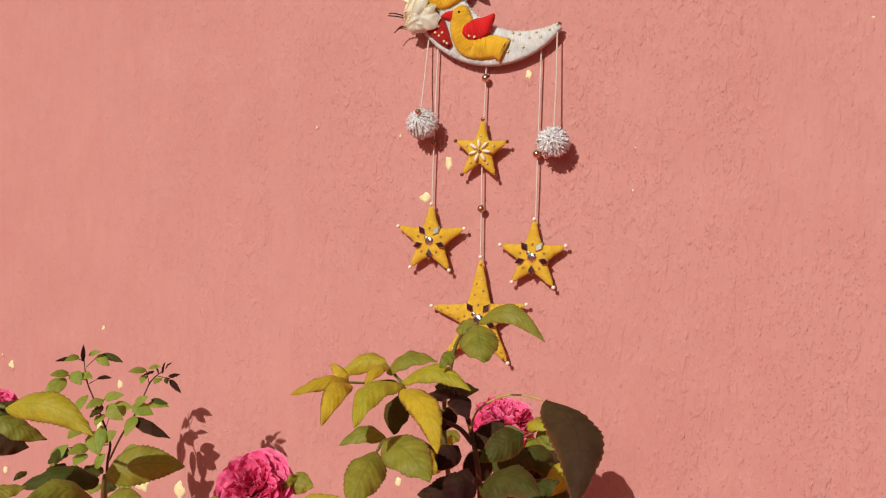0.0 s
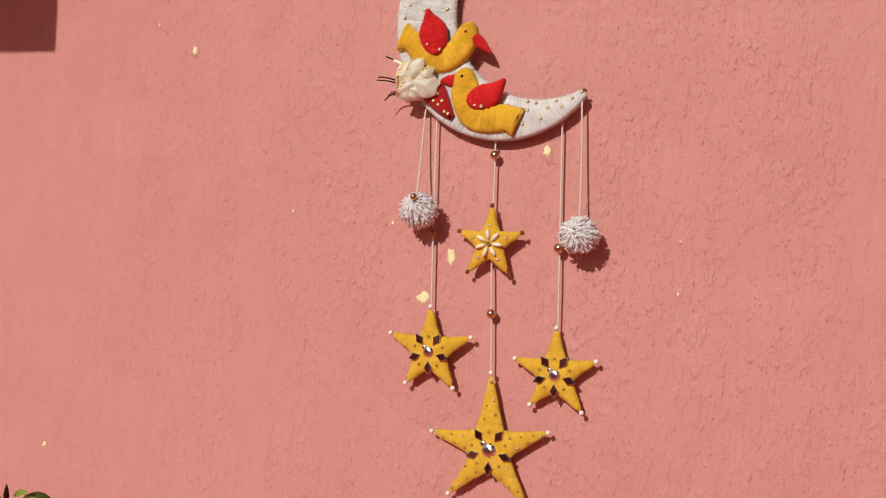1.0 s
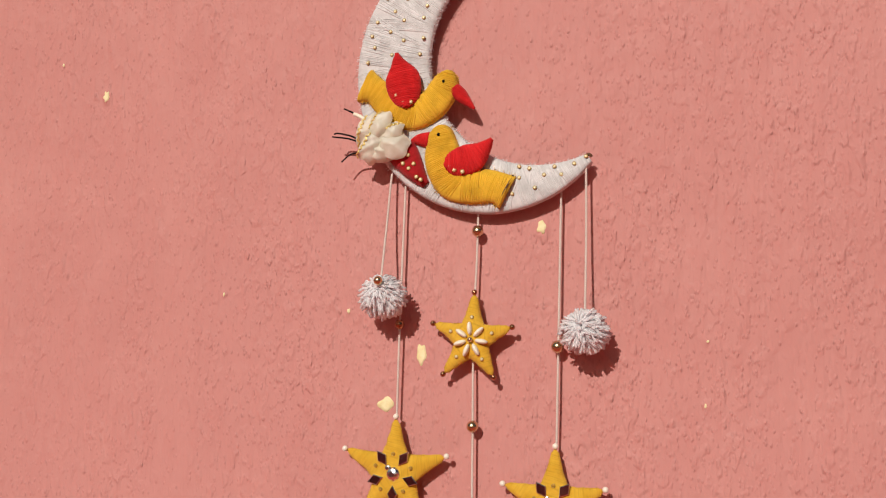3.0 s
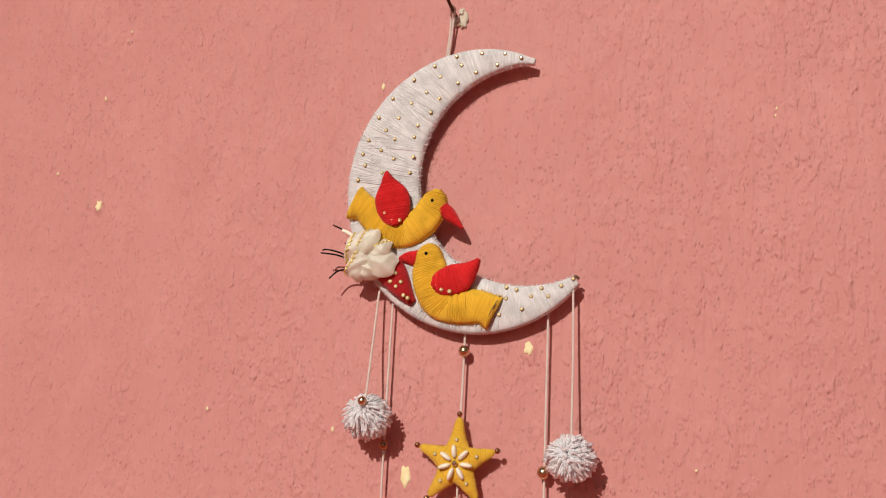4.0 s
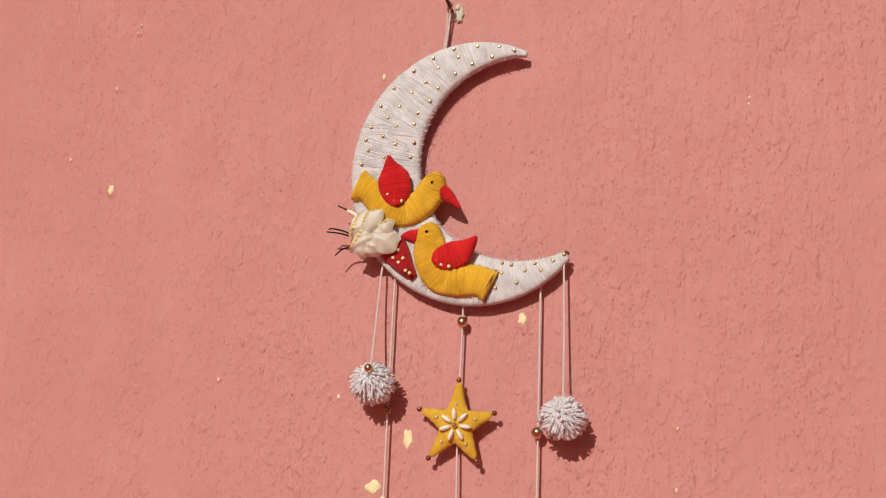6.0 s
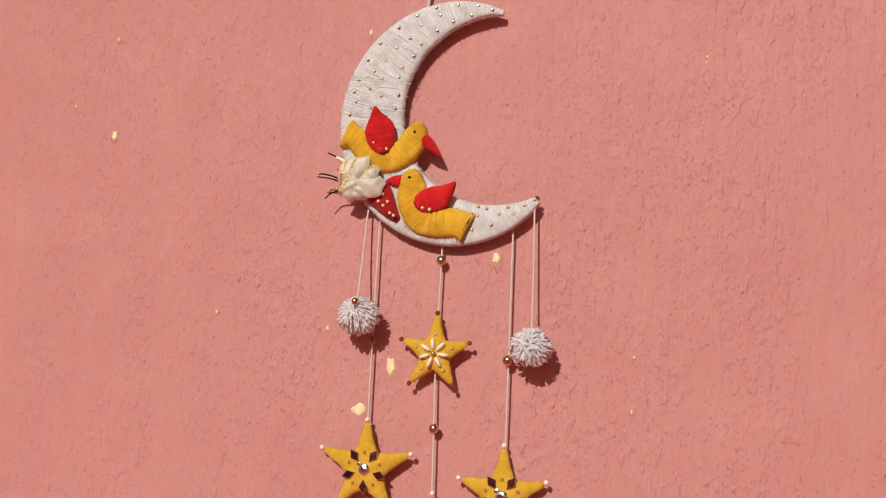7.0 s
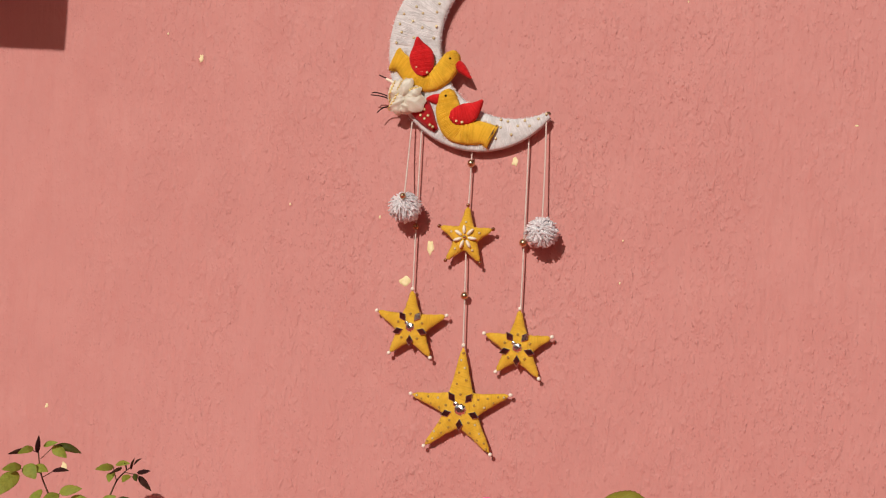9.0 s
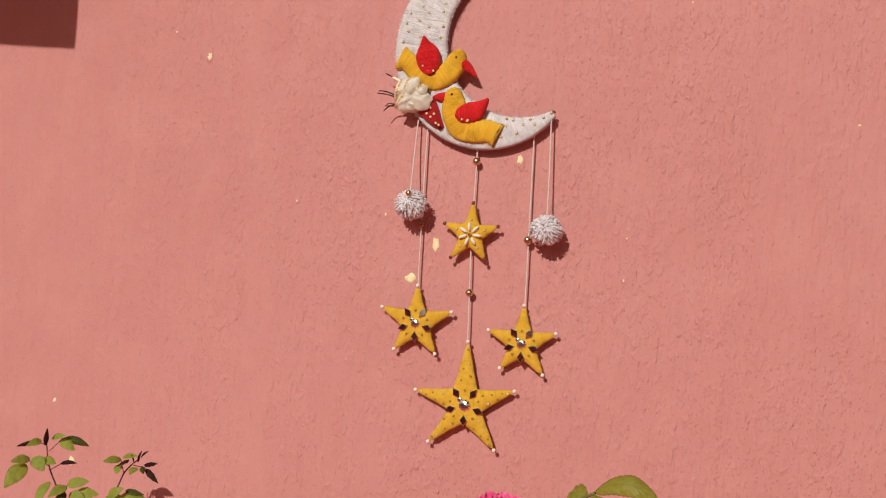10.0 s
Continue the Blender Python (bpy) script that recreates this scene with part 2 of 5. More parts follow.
M = {
    "wall": painted_wall(),
    "flake": flake_surface(),
    "concrete": plain_surface("grey_concrete", (0.34, 0.31, 0.28), (0.42, 0.39, 0.35), 5),
    # Invented red: the unseen ground reflects red fill into the wall's shadows.
    "soil": plain_surface("red_bounce_soil", (0.56, 0.098, 0.066), (0.64, 0.12, 0.08), 3, 0.95, 0.02),
    # Pink picked so the added south wall reflects reddish fill.
    "far_wall": plain_surface("pink_bounce_plaster", (0.50, 0.16, 0.14), (0.56, 0.19, 0.17), 2),
    "crumb": plain_surface("crumbled_plaster", (0.55, 0.47, 0.36), (0.72, 0.66, 0.55), 160, 0.95, 0.001),
    "white_yarn": thread("white_yarn", (0.62, 0.59, 0.59), (0.78, 0.755, 0.765), 0.06),
    "yellow_yarn": thread("mustard_yarn", (0.74, 0.42, 0.030), (0.83, 0.50, 0.050), 0.12),
    "yellow_felt": yarn("mustard_felt_wrap", (0.61, 0.34, 0.030), (0.69, 0.405, 0.045), 0.0009, 0.76, 0.0005, 0.7),
    "red_yarn": thread("red_yarn", (0.60, 0.014, 0.017), (0.72, 0.026, 0.030), 0.10),
    "red_satin": yarn("dark_red_satin", (0.31, 0.008, 0.012), (0.37, 0.014, 0.018), 0.004, 0.7, 0.0003),
    "pom": wool("pompom_wool", (0.94, 0.925, 0.94), (0.98, 0.97, 0.985)),
    "string": twisted_string(),
    "gold": shiny("gold_plastic", (0.68, 0.53, 0.33), 0.16),
    "bronze": shiny("bronze_bead", (0.42, 0.22, 0.12), 0.16),
    "stone_cup": shiny("dull_brass_cup", (0.46, 0.32, 0.10), 0.35, 0.5),
    "gold_stone": shiny("gold_stone", (0.92, 0.82, 0.52), 0.16, 0.35),
    "amber_stone": shiny("amber_stone", (0.62, 0.38, 0.08), 0.16, 0.4),
    "glitter": shiny("gold_cord", (0.85, 0.66, 0.24), 0.35, 0.5),
    "pearl": shiny("pearl", (0.82, 0.74, 0.64), 0.22, 0.0, 0.1),
    "shell": shiny("cream_shell", (0.84, 0.76, 0.62), 0.35, 0.0, 0.15),
    "mirror": shiny("mirror_glass", (0.90, 0.90, 0.90), 0.02, 1.0, 0.0),
    "silver": shiny("silver_edge", (0.80, 0.78, 0.74), 0.2),
    "crystal": shiny("clear_crystal", (0.95, 0.95, 0.95), 0.10, 1.0, 0.0),
    "steel": shiny("steel_nail", (0.86, 0.82, 0.76), 0.45, 0.25),
    "black": Nodes("black_wire").finish((0.008, 0.006, 0.006), 0.7, spec=0.08),
    "net": net_cloth(),
    "green": leaf_surface("green_leaf", (0.17, 0.21, 0.024), (0.25, 0.285, 0.036), (0.34, 0.30, 0.04), 0.33, 0.35),
    "yellow_green": leaf_surface("yellow_green_leaf", (0.42, 0.385, 0.028), (0.50, 0.445, 0.038), (0.50, 0.40, 0.032), 0.35, 0.4),
    "yellow": leaf_surface("yellowing_leaf", (0.66, 0.45, 0.028), (0.74, 0.52, 0.040), (0.54, 0.40, 0.03), 0.35, 0.8),
    # Darker green; on low leaves of the yellowing bush it carries their shade.
    "dark_green": leaf_surface("dark_and_shaded_green_leaf", (0.055, 0.072, 0.012), (0.080, 0.098, 0.018), (0.09, 0.065, 0.016), 0.22, 0.5, 0.14),
    # Maroon leaf colour; also stands in for shade deep inside the bush.
    "maroon": leaf_surface("maroon_and_shaded_leaf", (0.022, 0.007, 0.009), (0.044, 0.013, 0.016), (0.075, 0.045, 0.018), 0.04, 0.3, 0.04, 0.35),
    "young": leaf_surface("young_green_leaf", (0.22, 0.32, 0.045), (0.31, 0.41, 0.06), (0.32, 0.35, 0.05), 0.38, 0.0, 0.35, 0.6),
    "petal": petal_surface(),
    "stem": plain_surface("green_stem", (0.13, 0.13, 0.03), (0.20, 0.17, 0.05), 60, 0.6, 0.0006),
    "stem_light": plain_surface("yellow_green_stem", (0.42, 0.36, 0.06), (0.50, 0.42, 0.09), 60, 0.6, 0.0006),
    "stem_brown": plain_surface("brown_stem", (0.08, 0.035, 0.022), (0.14, 0.07, 0.035), 60, 0.65, 0.0006),
}

# ---- building helpers ----
def top(name, place, label, category, group="", kind=""):
    ob = new(name)
    ob.location = place
    ob.empty_display_size = 0.02
    return tagged(ob, label, category, group, kind)


def origin(ob):
    p = Vector((0, 0, 0))
    while ob is not None:
        p += ob.location
        ob = ob.parent
    return p


def solid(name, bm, material, smooth=True):
    """Closes a bmesh, built in world metres, into an object of the setting or a thing of one mesh."""
    me = bpy.data.meshes.new(name)
    bmesh.ops.recalc_face_normals(bm, faces=bm.faces)
    bm.to_mesh(me)
    bm.free()
    me.materials.append(M[material])
    if smooth:
        me.polygons.foreach_set("use_smooth", [True] * len(me.polygons))
    return new(name, me)


def part(name, bm, material, parent, label="", smooth=True, normals=True):
    """Links a bmesh, built in world metres, as one mesh under a thing or a part."""
    if normals:
        bmesh.ops.recalc_face_normals(bm, faces=bm.faces)
    bm.transform(Matrix.Translation(-origin(parent)))
    me = bpy.data.meshes.new(name)
    bm.to_mesh(me)
    bm.free()
    me.materials.append(M[material])
    if smooth:
        me.polygons.foreach_set("use_smooth", [True] * len(me.polygons))
    ob = new(name, me)
    ob.parent = parent
    return tagged(ob, label)


def piece(name, me, parent, m, label=""):
    """An object of its own on a shared mesh, at the world pose m."""
    ob = new(name, me)
    ob.parent = parent
    ob.matrix_basis = Matrix.Translation(-origin(parent)) @ m
    return tagged(ob, label)


def box(bm, x0, x1, y0, y1, z0, z1, bevel=0.0):
    made = bmesh.ops.create_cube(bm, size=1)
    bmesh.ops.transform(bm, verts=made["verts"], matrix=Matrix.LocRotScale(
        ((x0 + x1) / 2, (y0 + y1) / 2, (z0 + z1) / 2), None, (x1 - x0, y1 - y0, z1 - z0)))
    if bevel:
        edges = list({e for v in made["verts"] for e in v.link_edges})
        bmesh.ops.bevel(bm, geom=edges, offset=bevel, segments=2, affect="EDGES")


def smooth_line(pts, per=6):
    """A curve through the given points (any number of coordinates each)."""
    p = [np.array(q, float) for q in pts]
    if len(p) < 3:
        return [p[0] + (p[-1] - p[0]) * i / per for i in range(per + 1)]
    p = [2 * p[0] - p[1]] + p + [2 * p[-1] - p[-2]]
    out = []
    for a, b, c, d in zip(p, p[1:], p[2:], p[3:]):
        for i in range(per):
            t = i / per
            out.append(0.5 * (2 * b + (c - a) * t + (2 * a - 5 * b + 4 * c - d) * t * t + (3 * b - a - 3 * c + d) * t ** 3))
    return out + [p[-2]]


def tube(bm, pts, r0, r1, sides=8, per=5):
    line = [Vector(q) for q in smooth_line(pts, per)]
    uv = bm.loops.layers.uv.verify()
    rings, run = [], [0.0]
    for i, q in enumerate(line):
        d = (line[min(i + 1, len(line) - 1)] - line[max(i - 1, 0)]).normalized()
        ax = d.cross(Vector((0.31, 0.9, 0.3))).normalized()
        ay = d.cross(ax)
        r = r0 + (r1 - r0) * i / (len(line) - 1)
        rings.append([bm.verts.new(q + r * (math.cos(a) * ax + math.sin(a) * ay)) for a in (2 * math.pi * k / sides for k in range(sides))])
        if i:
            run.append(run[-1] + (q - line[i - 1]).length)
    for i in range(len(rings) - 1):
        for k in range(sides):
            f = bm.faces.new((rings[i][k], rings[i][(k + 1) % sides], rings[i + 1][(k + 1) % sides], rings[i + 1][k]))
            for loop, (a, b) in zip(f.loops, ((run[i], k), (run[i], k + 1), (run[i + 1], k + 1), (run[i + 1], k))):
                loop[uv].uv = (a * 10, b * r0 * 8)
    bm.faces.new(rings[0][::-1])
    bm.faces.new(rings[-1])


def pad(bm, spine, back, thick, pitch=0.0, ridge=0.0, square=3.0, per=10, across=12, seed=0, fray=0.0, slant=0.0):
    """A padded strip on the wall: spine of (x, z, width) in metres, its back at depth `back` before the wall, wound across its length."""
    rnd = random.Random(seed)
    line = smooth_line(spine, per)
    uv = bm.loops.layers.uv.verify()
    rows, run = [], 0.0
    for i, q in enumerate(line):
        a, b = line[max(i - 1, 0)], line[min(i + 1, len(line) - 1)]
        t = Vector((b[0] - a[0], b[1] - a[1])).normalized()
        if i:
            run += math.hypot(q[0] - line[i - 1][0], q[1] - line[i - 1][1])
        nx, nz = -t.y, t.x
        half = max(q[2], 0.0005) / 2 + rnd.uniform(-fray, fray)
        lift = ridge * abs(math.sin(math.pi * run / pitch)) if pitch else 0.0
        th = min(thick, half * 1.3)
        ring = []
        for k in range(across + 1):
            v = -1 + 2 * k / across
            v = math.copysign(1 - (1 - abs(v)) ** 1.6, v)
            h = th * max(0.0, 1 - abs(v) ** square) ** (1 / square) + lift
            ring.append((bm.verts.new((q[0] + nx * half * v, WALL - back - h, q[1] + nz * half * v)), v * half))
        for v in (0.93, -0.93):
            ring.append((bm.verts.new((q[0] + nx * half * v, WALL - back + 0.0004, q[1] + nz * half * v)), v * half))
        lean = slant * (0.6 + 0.8 * math.sin(run * 55 + seed))
        ring = [(v, (run + lean * o, o)) for v, o in ring]
        rows.append((run, ring))
    n = len(rows[0][1])
    for (u0, a), (u1, b) in zip(rows, rows[1:]):
        for k in range(n):
            j = (k + 1) % n
            f = bm.faces.new((a[k][0], a[j][0], b[j][0], b[k][0]))
            for loop, c in zip(f.loops, (a[k][1], a[j][1], b[j][1], b[k][1])):
                loop[uv].uv = c
    bm.faces.new([r[0] for r in rows[0][1]][::-1])
    bm.faces.new([r[0] for r in rows[-1][1]])


def wind(bm, spine, back, thick, square, pitch, radius, slant, per=10, seed=0):
    """Strands of yarn laid over a pad one by one, in bundles that lean and cross a little."""
    rnd = random.Random(seed)
    line = smooth_line(spine, per)
    runs = [0.0]
    for a, b in zip(line, line[1:]):
        runs.append(runs[-1] + math.hypot(b[0] - a[0], b[1] - a[1]))
    xs, zs, ws = (np.array([q[k] for q in line]) for k in range(3))
    total = runs[-1]
    uv = bm.loops.layers.uv.verify()

    def spot_at(s, v):
        s = min(max(s, 0.0), total)
        e = 0.0008
        x, z, w = np.interp(s, runs, xs), np.interp(s, runs, zs), np.interp(s, runs, ws)
        tx = np.interp(s + e, runs, xs) - np.interp(s - e, runs, xs)
        tz = np.interp(s + e, runs, zs) - np.interp(s - e, runs, zs)
        k = math.hypot(tx, tz) or 1.0
        tx, tz = tx / k, tz / k
        half = max(w, 0.0005) / 2
        h = min(thick, half * 1.3) * max(0.0, 1 - abs(v) ** square) ** (1 / square)
        return x - tz * half * v, z + tx * half * v, h, tx, tz

    stops = (-1.0, -0.96, -0.86, -0.68, -0.42, -0.14, 0.14, 0.42, 0.68, 0.86, 0.96, 1.0)
    s, left, lean, lift = pitch * 0.5, 0, 0.0, 0.0
    while s < total - pitch * 0.3:
        if left <= 0:
            left, lean, lift = rnd.randint(4, 13), rnd.uniform(-slant, slant), rnd.uniform(0.0, 1.3) * radius
            s += pitch * rnd.choice((0.0, 0.0, 0.0, 0.2, 0.5))
        left -= 1
        width = np.interp(s, runs, ws)
        tilt = lean + rnd.uniform(-0.12, 0.12) * slant
        rows = []
        for v in stops:
            x, z, h, tx, tz = spot_at(s + tilt * width * v / 2, v)
            y = WALL - back - h - lift * (1 - v * v)
            rows.append([bm.verts.new((x - tx * radius, y + radius * 0.8, z - tz * radius)),
                         bm.verts.new((x, y - radius * 0.85, z)),
                         bm.verts.new((x + tx * radius, y + radius * 0.8, z + tz * radius))])
        for a, b in zip(rows, rows[1:]):
            for k in range(2):
                f = bm.faces.new((a[k], a[k + 1], b[k + 1], b[k]))
                for loop in f.loops:
                    loop[uv].uv = (s, 0.0)
        s += pitch * rnd.uniform(0.82, 1.2)


def ball_mesh(name, material, seg=16, rings=10, flat=1.0, smooth=True):
    bm = bmesh.new()
    bmesh.ops.create_uvsphere(bm, u_segments=seg, v_segments=rings, radius=1.0, matrix=Matrix.Diagonal((1, flat, 1, 1)))
    me = bpy.data.meshes.new(name)
    bm.to_mesh(me)
    bm.free()
    me.materials.append(M[material])
    me.polygons.foreach_set("use_smooth", [smooth] * len(me.polygons))
    return me


BALL = {k: ball_mesh(k, k) for k in ("gold", "bronze", "pearl", "black")}


def stone_mesh(name, cup, gem):
    """A tiny glass stone, flat on top, in a metal cup."""
    bm = bmesh.new()
    n, rings = 10, []
    for r, y in ((1.0, 0.35), (1.0, -0.15), (0.80, -0.42), (0.72, -0.36), (0.40, -0.62)):
        rings.append([bm.verts.new((r * math.cos(2 * math.pi * k / n), y, r * math.sin(2 * math.pi * k / n))) for k in range(n)])
    for i, (a, b) in enumerate(zip(rings, rings[1:])):
        for k in range(n):
            f = bm.faces.new((a[k], a[(k + 1) % n], b[(k + 1) % n], b[k]))
            f.material_index = 1 if i == 3 else 0
    bm.faces.new(rings[-1]).material_index = 1
    bmesh.ops.recalc_face_normals(bm, faces=bm.faces)
    me = bpy.data.meshes.new(name)
    bm.to_mesh(me)
    bm.free()
    me.materials.append(M[cup])
    me.materials.append(M[gem])
    return me


STONE = stone_mesh("stone", "stone_cup", "gold_stone")
AMBER = stone_mesh("amber_stone", "stone_cup", "amber_stone")
SHELL = ball_mesh("shell", "shell", 14, 8, 0.6)


def at(x, z, depth, r, turn=0.0, sx=1.0, sz=1.0):
    """A world pose on the wall: x, z, distance before the wall and size in metres, turned in the wall's plane by degrees."""
    return pose(x, WALL - depth, z) @ pose(0, 0, 0, 0, turn, 0) @ Matrix.Diagonal((r * sx, r, r * sz, 1))


# ---- the setting ----
SPOTS = []       # places where the pink paint has flaked off: x, z, width, height


def spot(x, z, w, h):
    SPOTS.append((x, z, w, h))


spot(0.2600, 1.6800, 0.0080, 0.0120)
spot(0.1522, 1.5661, 0.0090, 0.0200)
spot(0.1198, 1.5204, 0.0150, 0.0140)
spot(-0.1970, 1.8219, 0.0070, 0.0110)
spot(0.3982, 1.5300, 0.0030, 0.0050)
spot(0.1118, 1.9307, 0.0050, 0.0080)
spot(-0.2029, 1.9393, 0.0030, 0.0070)
spot(-0.0361, 2.1058, 0.0040, 0.0050)
spot(0.3891, 2.0340, 0.0040, 0.0050)
spot(-0.0499, 1.6186, 0.0030, 0.0050)
spot(0.6653, 1.7265, 0.0060, 0.0030)
spot(0.0804, 1.6042, 0.0040, 0.0060)
spot(0.6688, 1.8930, 0.0060, 0.0090)
spot(-0.6056, 1.2453, 0.0110, 0.0130)
spot(-0.3839, 1.2297, 0.0100, 0.0140)
spot(-0.3461, 1.0848, 0.0341, 0.0186)
spot(-0.2673, 1.0804, 0.0186, 0.0279)
spot(0.0911, 1.1343, 0.0093, 0.0124)
spot(-0.6123, 1.0727, 0.0093, 0.0124)
spot(-0.4188, 1.3159, 0.0070, 0.0078)
spot(-0.6257, 1.2601, 0.0047, 0.0039)
spot(0.4003, 1.5828, 0.0031, 0.0031)
spot(-0.3495, 1.1056, 0.0171, 0.0558)
spot(-0.3359, 1.0820, 0.0233, 0.0233)
spot(-0.4209, 1.1553, 0.0124, 0.0310)
spot(-0.2522, 1.8587, 0.0034, 0.0045)
spot(-0.1795, 2.0134, 0.0028, 0.0040)
spot(0.4687, 1.8801, 0.0023, 0.0034)
spot(-0.1831, 2.0037, 0.0023, 0.0028)
spot(-0.4208, 1.3136, 0.0045, 0.0034)
spot(-0.2528, 1.8589, 0.0017, 0.0034)
spot(0.4696, 1.8862, 0.0023, 0.0040)

def lattice(x, z, cell, seed, tall=1.0):
    """Smooth random relief over a grid of points, about -1 to 1."""
    rng = np.random.RandomState(seed)
    gx, gz = (x - x.min()) / cell, (z - z.min()) / (cell * tall)
    ix, iz = gx.astype(int), gz.astype(int)
    fx, fz = gx - ix, gz - iz
    fx, fz = fx * fx * (3 - 2 * fx), fz * fz * (3 - 2 * fz)
    table = rng.uniform(-1, 1, (iz.max() + 2, ix.max() + 2))
    a, b = table[np.ix_(iz, ix)], table[np.ix_(iz, ix + 1)]
    c, d = table[np.ix_(iz + 1, ix)], table[np.ix_(iz + 1, ix + 1)]
    fx, fz = fx[None, :], fz[:, None]
    return (a * (1 - fx) + b * fx) * (1 - fz) + (c * (1 - fx) + d * fx) * fz


def wall_relief(xs, zs):
    h = 0.0016 * lattice(xs, zs, 0.21, 1) + 0.0007 * lattice(xs, zs, 0.06, 2)
    rough_area = np.clip(0.55 + 0.75 * lattice(xs, zs, 0.16, 3), 0.12, 1.0)
    lumps = 0.7 * lattice(xs, zs, 0.0068, 4, 1.4) + 0.55 * lattice(xs, zs, 0.012, 5, 1.5) + 0.3 * lattice(xs, zs, 0.0042, 6, 1.2)
    h += 0.0007 * rough_area * np.clip(lumps - 0.26, 0, 1)
    h -= 0.0003 * rough_area * np.clip(-lumps - 0.62, 0, 1)
    for x, z, w, t in SPOTS:
        d = np.hypot((xs[None, :] - x) / w, (zs[:, None] - z) / t)
        k = np.clip(d * 2 - 1.0, 0, 1)
        h = h * k + 0.0002 * (1 - k)
    return h


def build_wall():
    xs = np.concatenate([np.linspace(-8, -0.9, 24)[:-1], np.linspace(-0.9, 0.95, 926), np.linspace(0.95, 8, 24)[1:]])
    zs = np.concatenate([np.linspace(-0.1, 0.95, 12)[:-1], np.linspace(0.95, 2.25, 651), np.linspace(2.25, 3.4, 12)[1:]])
    h = wall_relief(xs, zs)
    nx, nz = len(xs), len(zs)
    X, Z = np.meshgrid(xs, zs)
    front = np.stack([X, WALL - h, Z], -1).reshape(-1, 3)
    i = np.arange(nx * nz).reshape(nz, nx)
    quads = np.stack([i[:-1, :-1], i[:-1, 1:], i[1:, 1:], i[1:, :-1]], -1).reshape(-1, 4)
    n = nx * nz
    back = np.array([(-8, WALL + 0.23, -0.1), (8, WALL + 0.23, -0.1), (8, WALL + 0.23, 3.4), (-8, WALL + 0.23, 3.4)])
    rim = [[n + 1, n, n + 3, n + 2],
           [n, n + 1] + list(i[0, ::-1]), [n + 3] + list(i[-1, :]) + [n + 2],
           [n + 3, n] + list(i[:, 0]), [n + 1, n + 2] + list(i[::-1, -1])]
    me = bpy.data.meshes.new("wall_north")
    me.from_pydata(np.concatenate([front, back]).tolist(), [], quads.tolist() + rim)
    me.polygons.foreach_set("use_smooth", [True] * len(quads) + [False] * len(rim))
    me.materials.append(M["wall"])
    me.update()
    return tagged(new("wall_north", me), "rough plastered wall painted salmon pink, flaking in spots", "wall", kind="structure")


wall_north = build_wall()


def flake(x, z, w, h, seed, material="flake", proud=0.0016):
    """A spot where the pink paint has come off and the old cream coat shows, its rim ragged."""
    rnd = random.Random(seed)
    if max(w, h) < 0.009:
        w, h = w * 0.7, h * 0.8
    bm = bmesh.new()
    n = 22
    lobes = [(rnd.uniform(0.03, 0.15), rnd.randint(2, 7), rnd.uniform(0, 6.28)) for _ in range(4)]
    rings = []
    for s, d in ((1.0, 0.0), (0.94, proud), (0.5, proud + 0.0002)):
        ring = []
        for k in range(n):
            a = 2 * math.pi * k / n
            r = 0.5 * s * (1 + sum(m * math.sin(f * a + p) for m, f, p in lobes))
            ring.append(bm.verts.new((x + w * r * math.cos(a), WALL + 0.001 - d * 1.0, z + h * r * math.sin(a))))
        rings.append(ring)
    for a, b in zip(rings, rings[1:]):
        for k in range(n):
            bm.faces.new((a[k], a[(k + 1) % n], b[(k + 1) % n], b[k]))
    bm.faces.new(rings[-1])
    part("paint_flake", bm, material, wall_north)


def slab(name, label, category, material, *size, bevel=0.004):
    bm = bmesh.new()
    box(bm, *size, bevel)
    return tagged(solid(name, bm, material, smooth=False), label, category, kind="structure")


# Ground is out of view; its red colour is there for bounce light.
slab("ground", "unseen bare ground, coloured red to bounce warm light onto the wall", "ground", "soil", -150, 150, -300, WALL + 0.2, -0.3, 0.0, bevel=0)
slab("sunshade", "grey concrete window sunshade jutting from the wall", "sunshade", "concrete", -1.75, -0.4943, 0.95, WALL - 0.004, 2.1130, 2.4000, bevel=0.0015)
shade = bpy.data.objects["sunshade"]
slope = Matrix.Identity(4)
slope[2][0], slope[2][3] = -0.072, -0.072 * 0.4943
shade.data.transform(slope)
# Added wall, out of view: gives mirrors something dark and bounces pink light.
slab("wall_south", "plain pink wall, unseen, added for reflections and bounce light", "wall", "far_wall", -9, 9, -8.4, -8.2, -0.02, 2.3)

# ---- the moon hanging ----
moon_hanging = top("moon_wall_hanging", (0.12, WALL, 1.824), "handmade white yarn crescent moon wall hanging with two yellow birds", "wall hanging")
OC, OR, IC, IR = (0.2105, 1.8240), 0.1288, (0.2590, 1.8355), 0.1024


def crescent(s):
    """Spine and width of the crescent at s from 0 (upper tip) to 1 (lower tip)."""
    a = radians(66.5 + s * (360 - 66.5 - 44.5))
    outer = Vector((OC[0] + OR * math.cos(a) * (0.968 if math.cos(a) < 0 else 1.0), OC[1] + OR * math.sin(a)))
    b = radians(88.5 + s * (360 - 88.5 - 65.0))
    inner = Vector((IC[0] + IR * math.cos(b), IC[1] + IR * math.sin(b)))
    return outer, inner


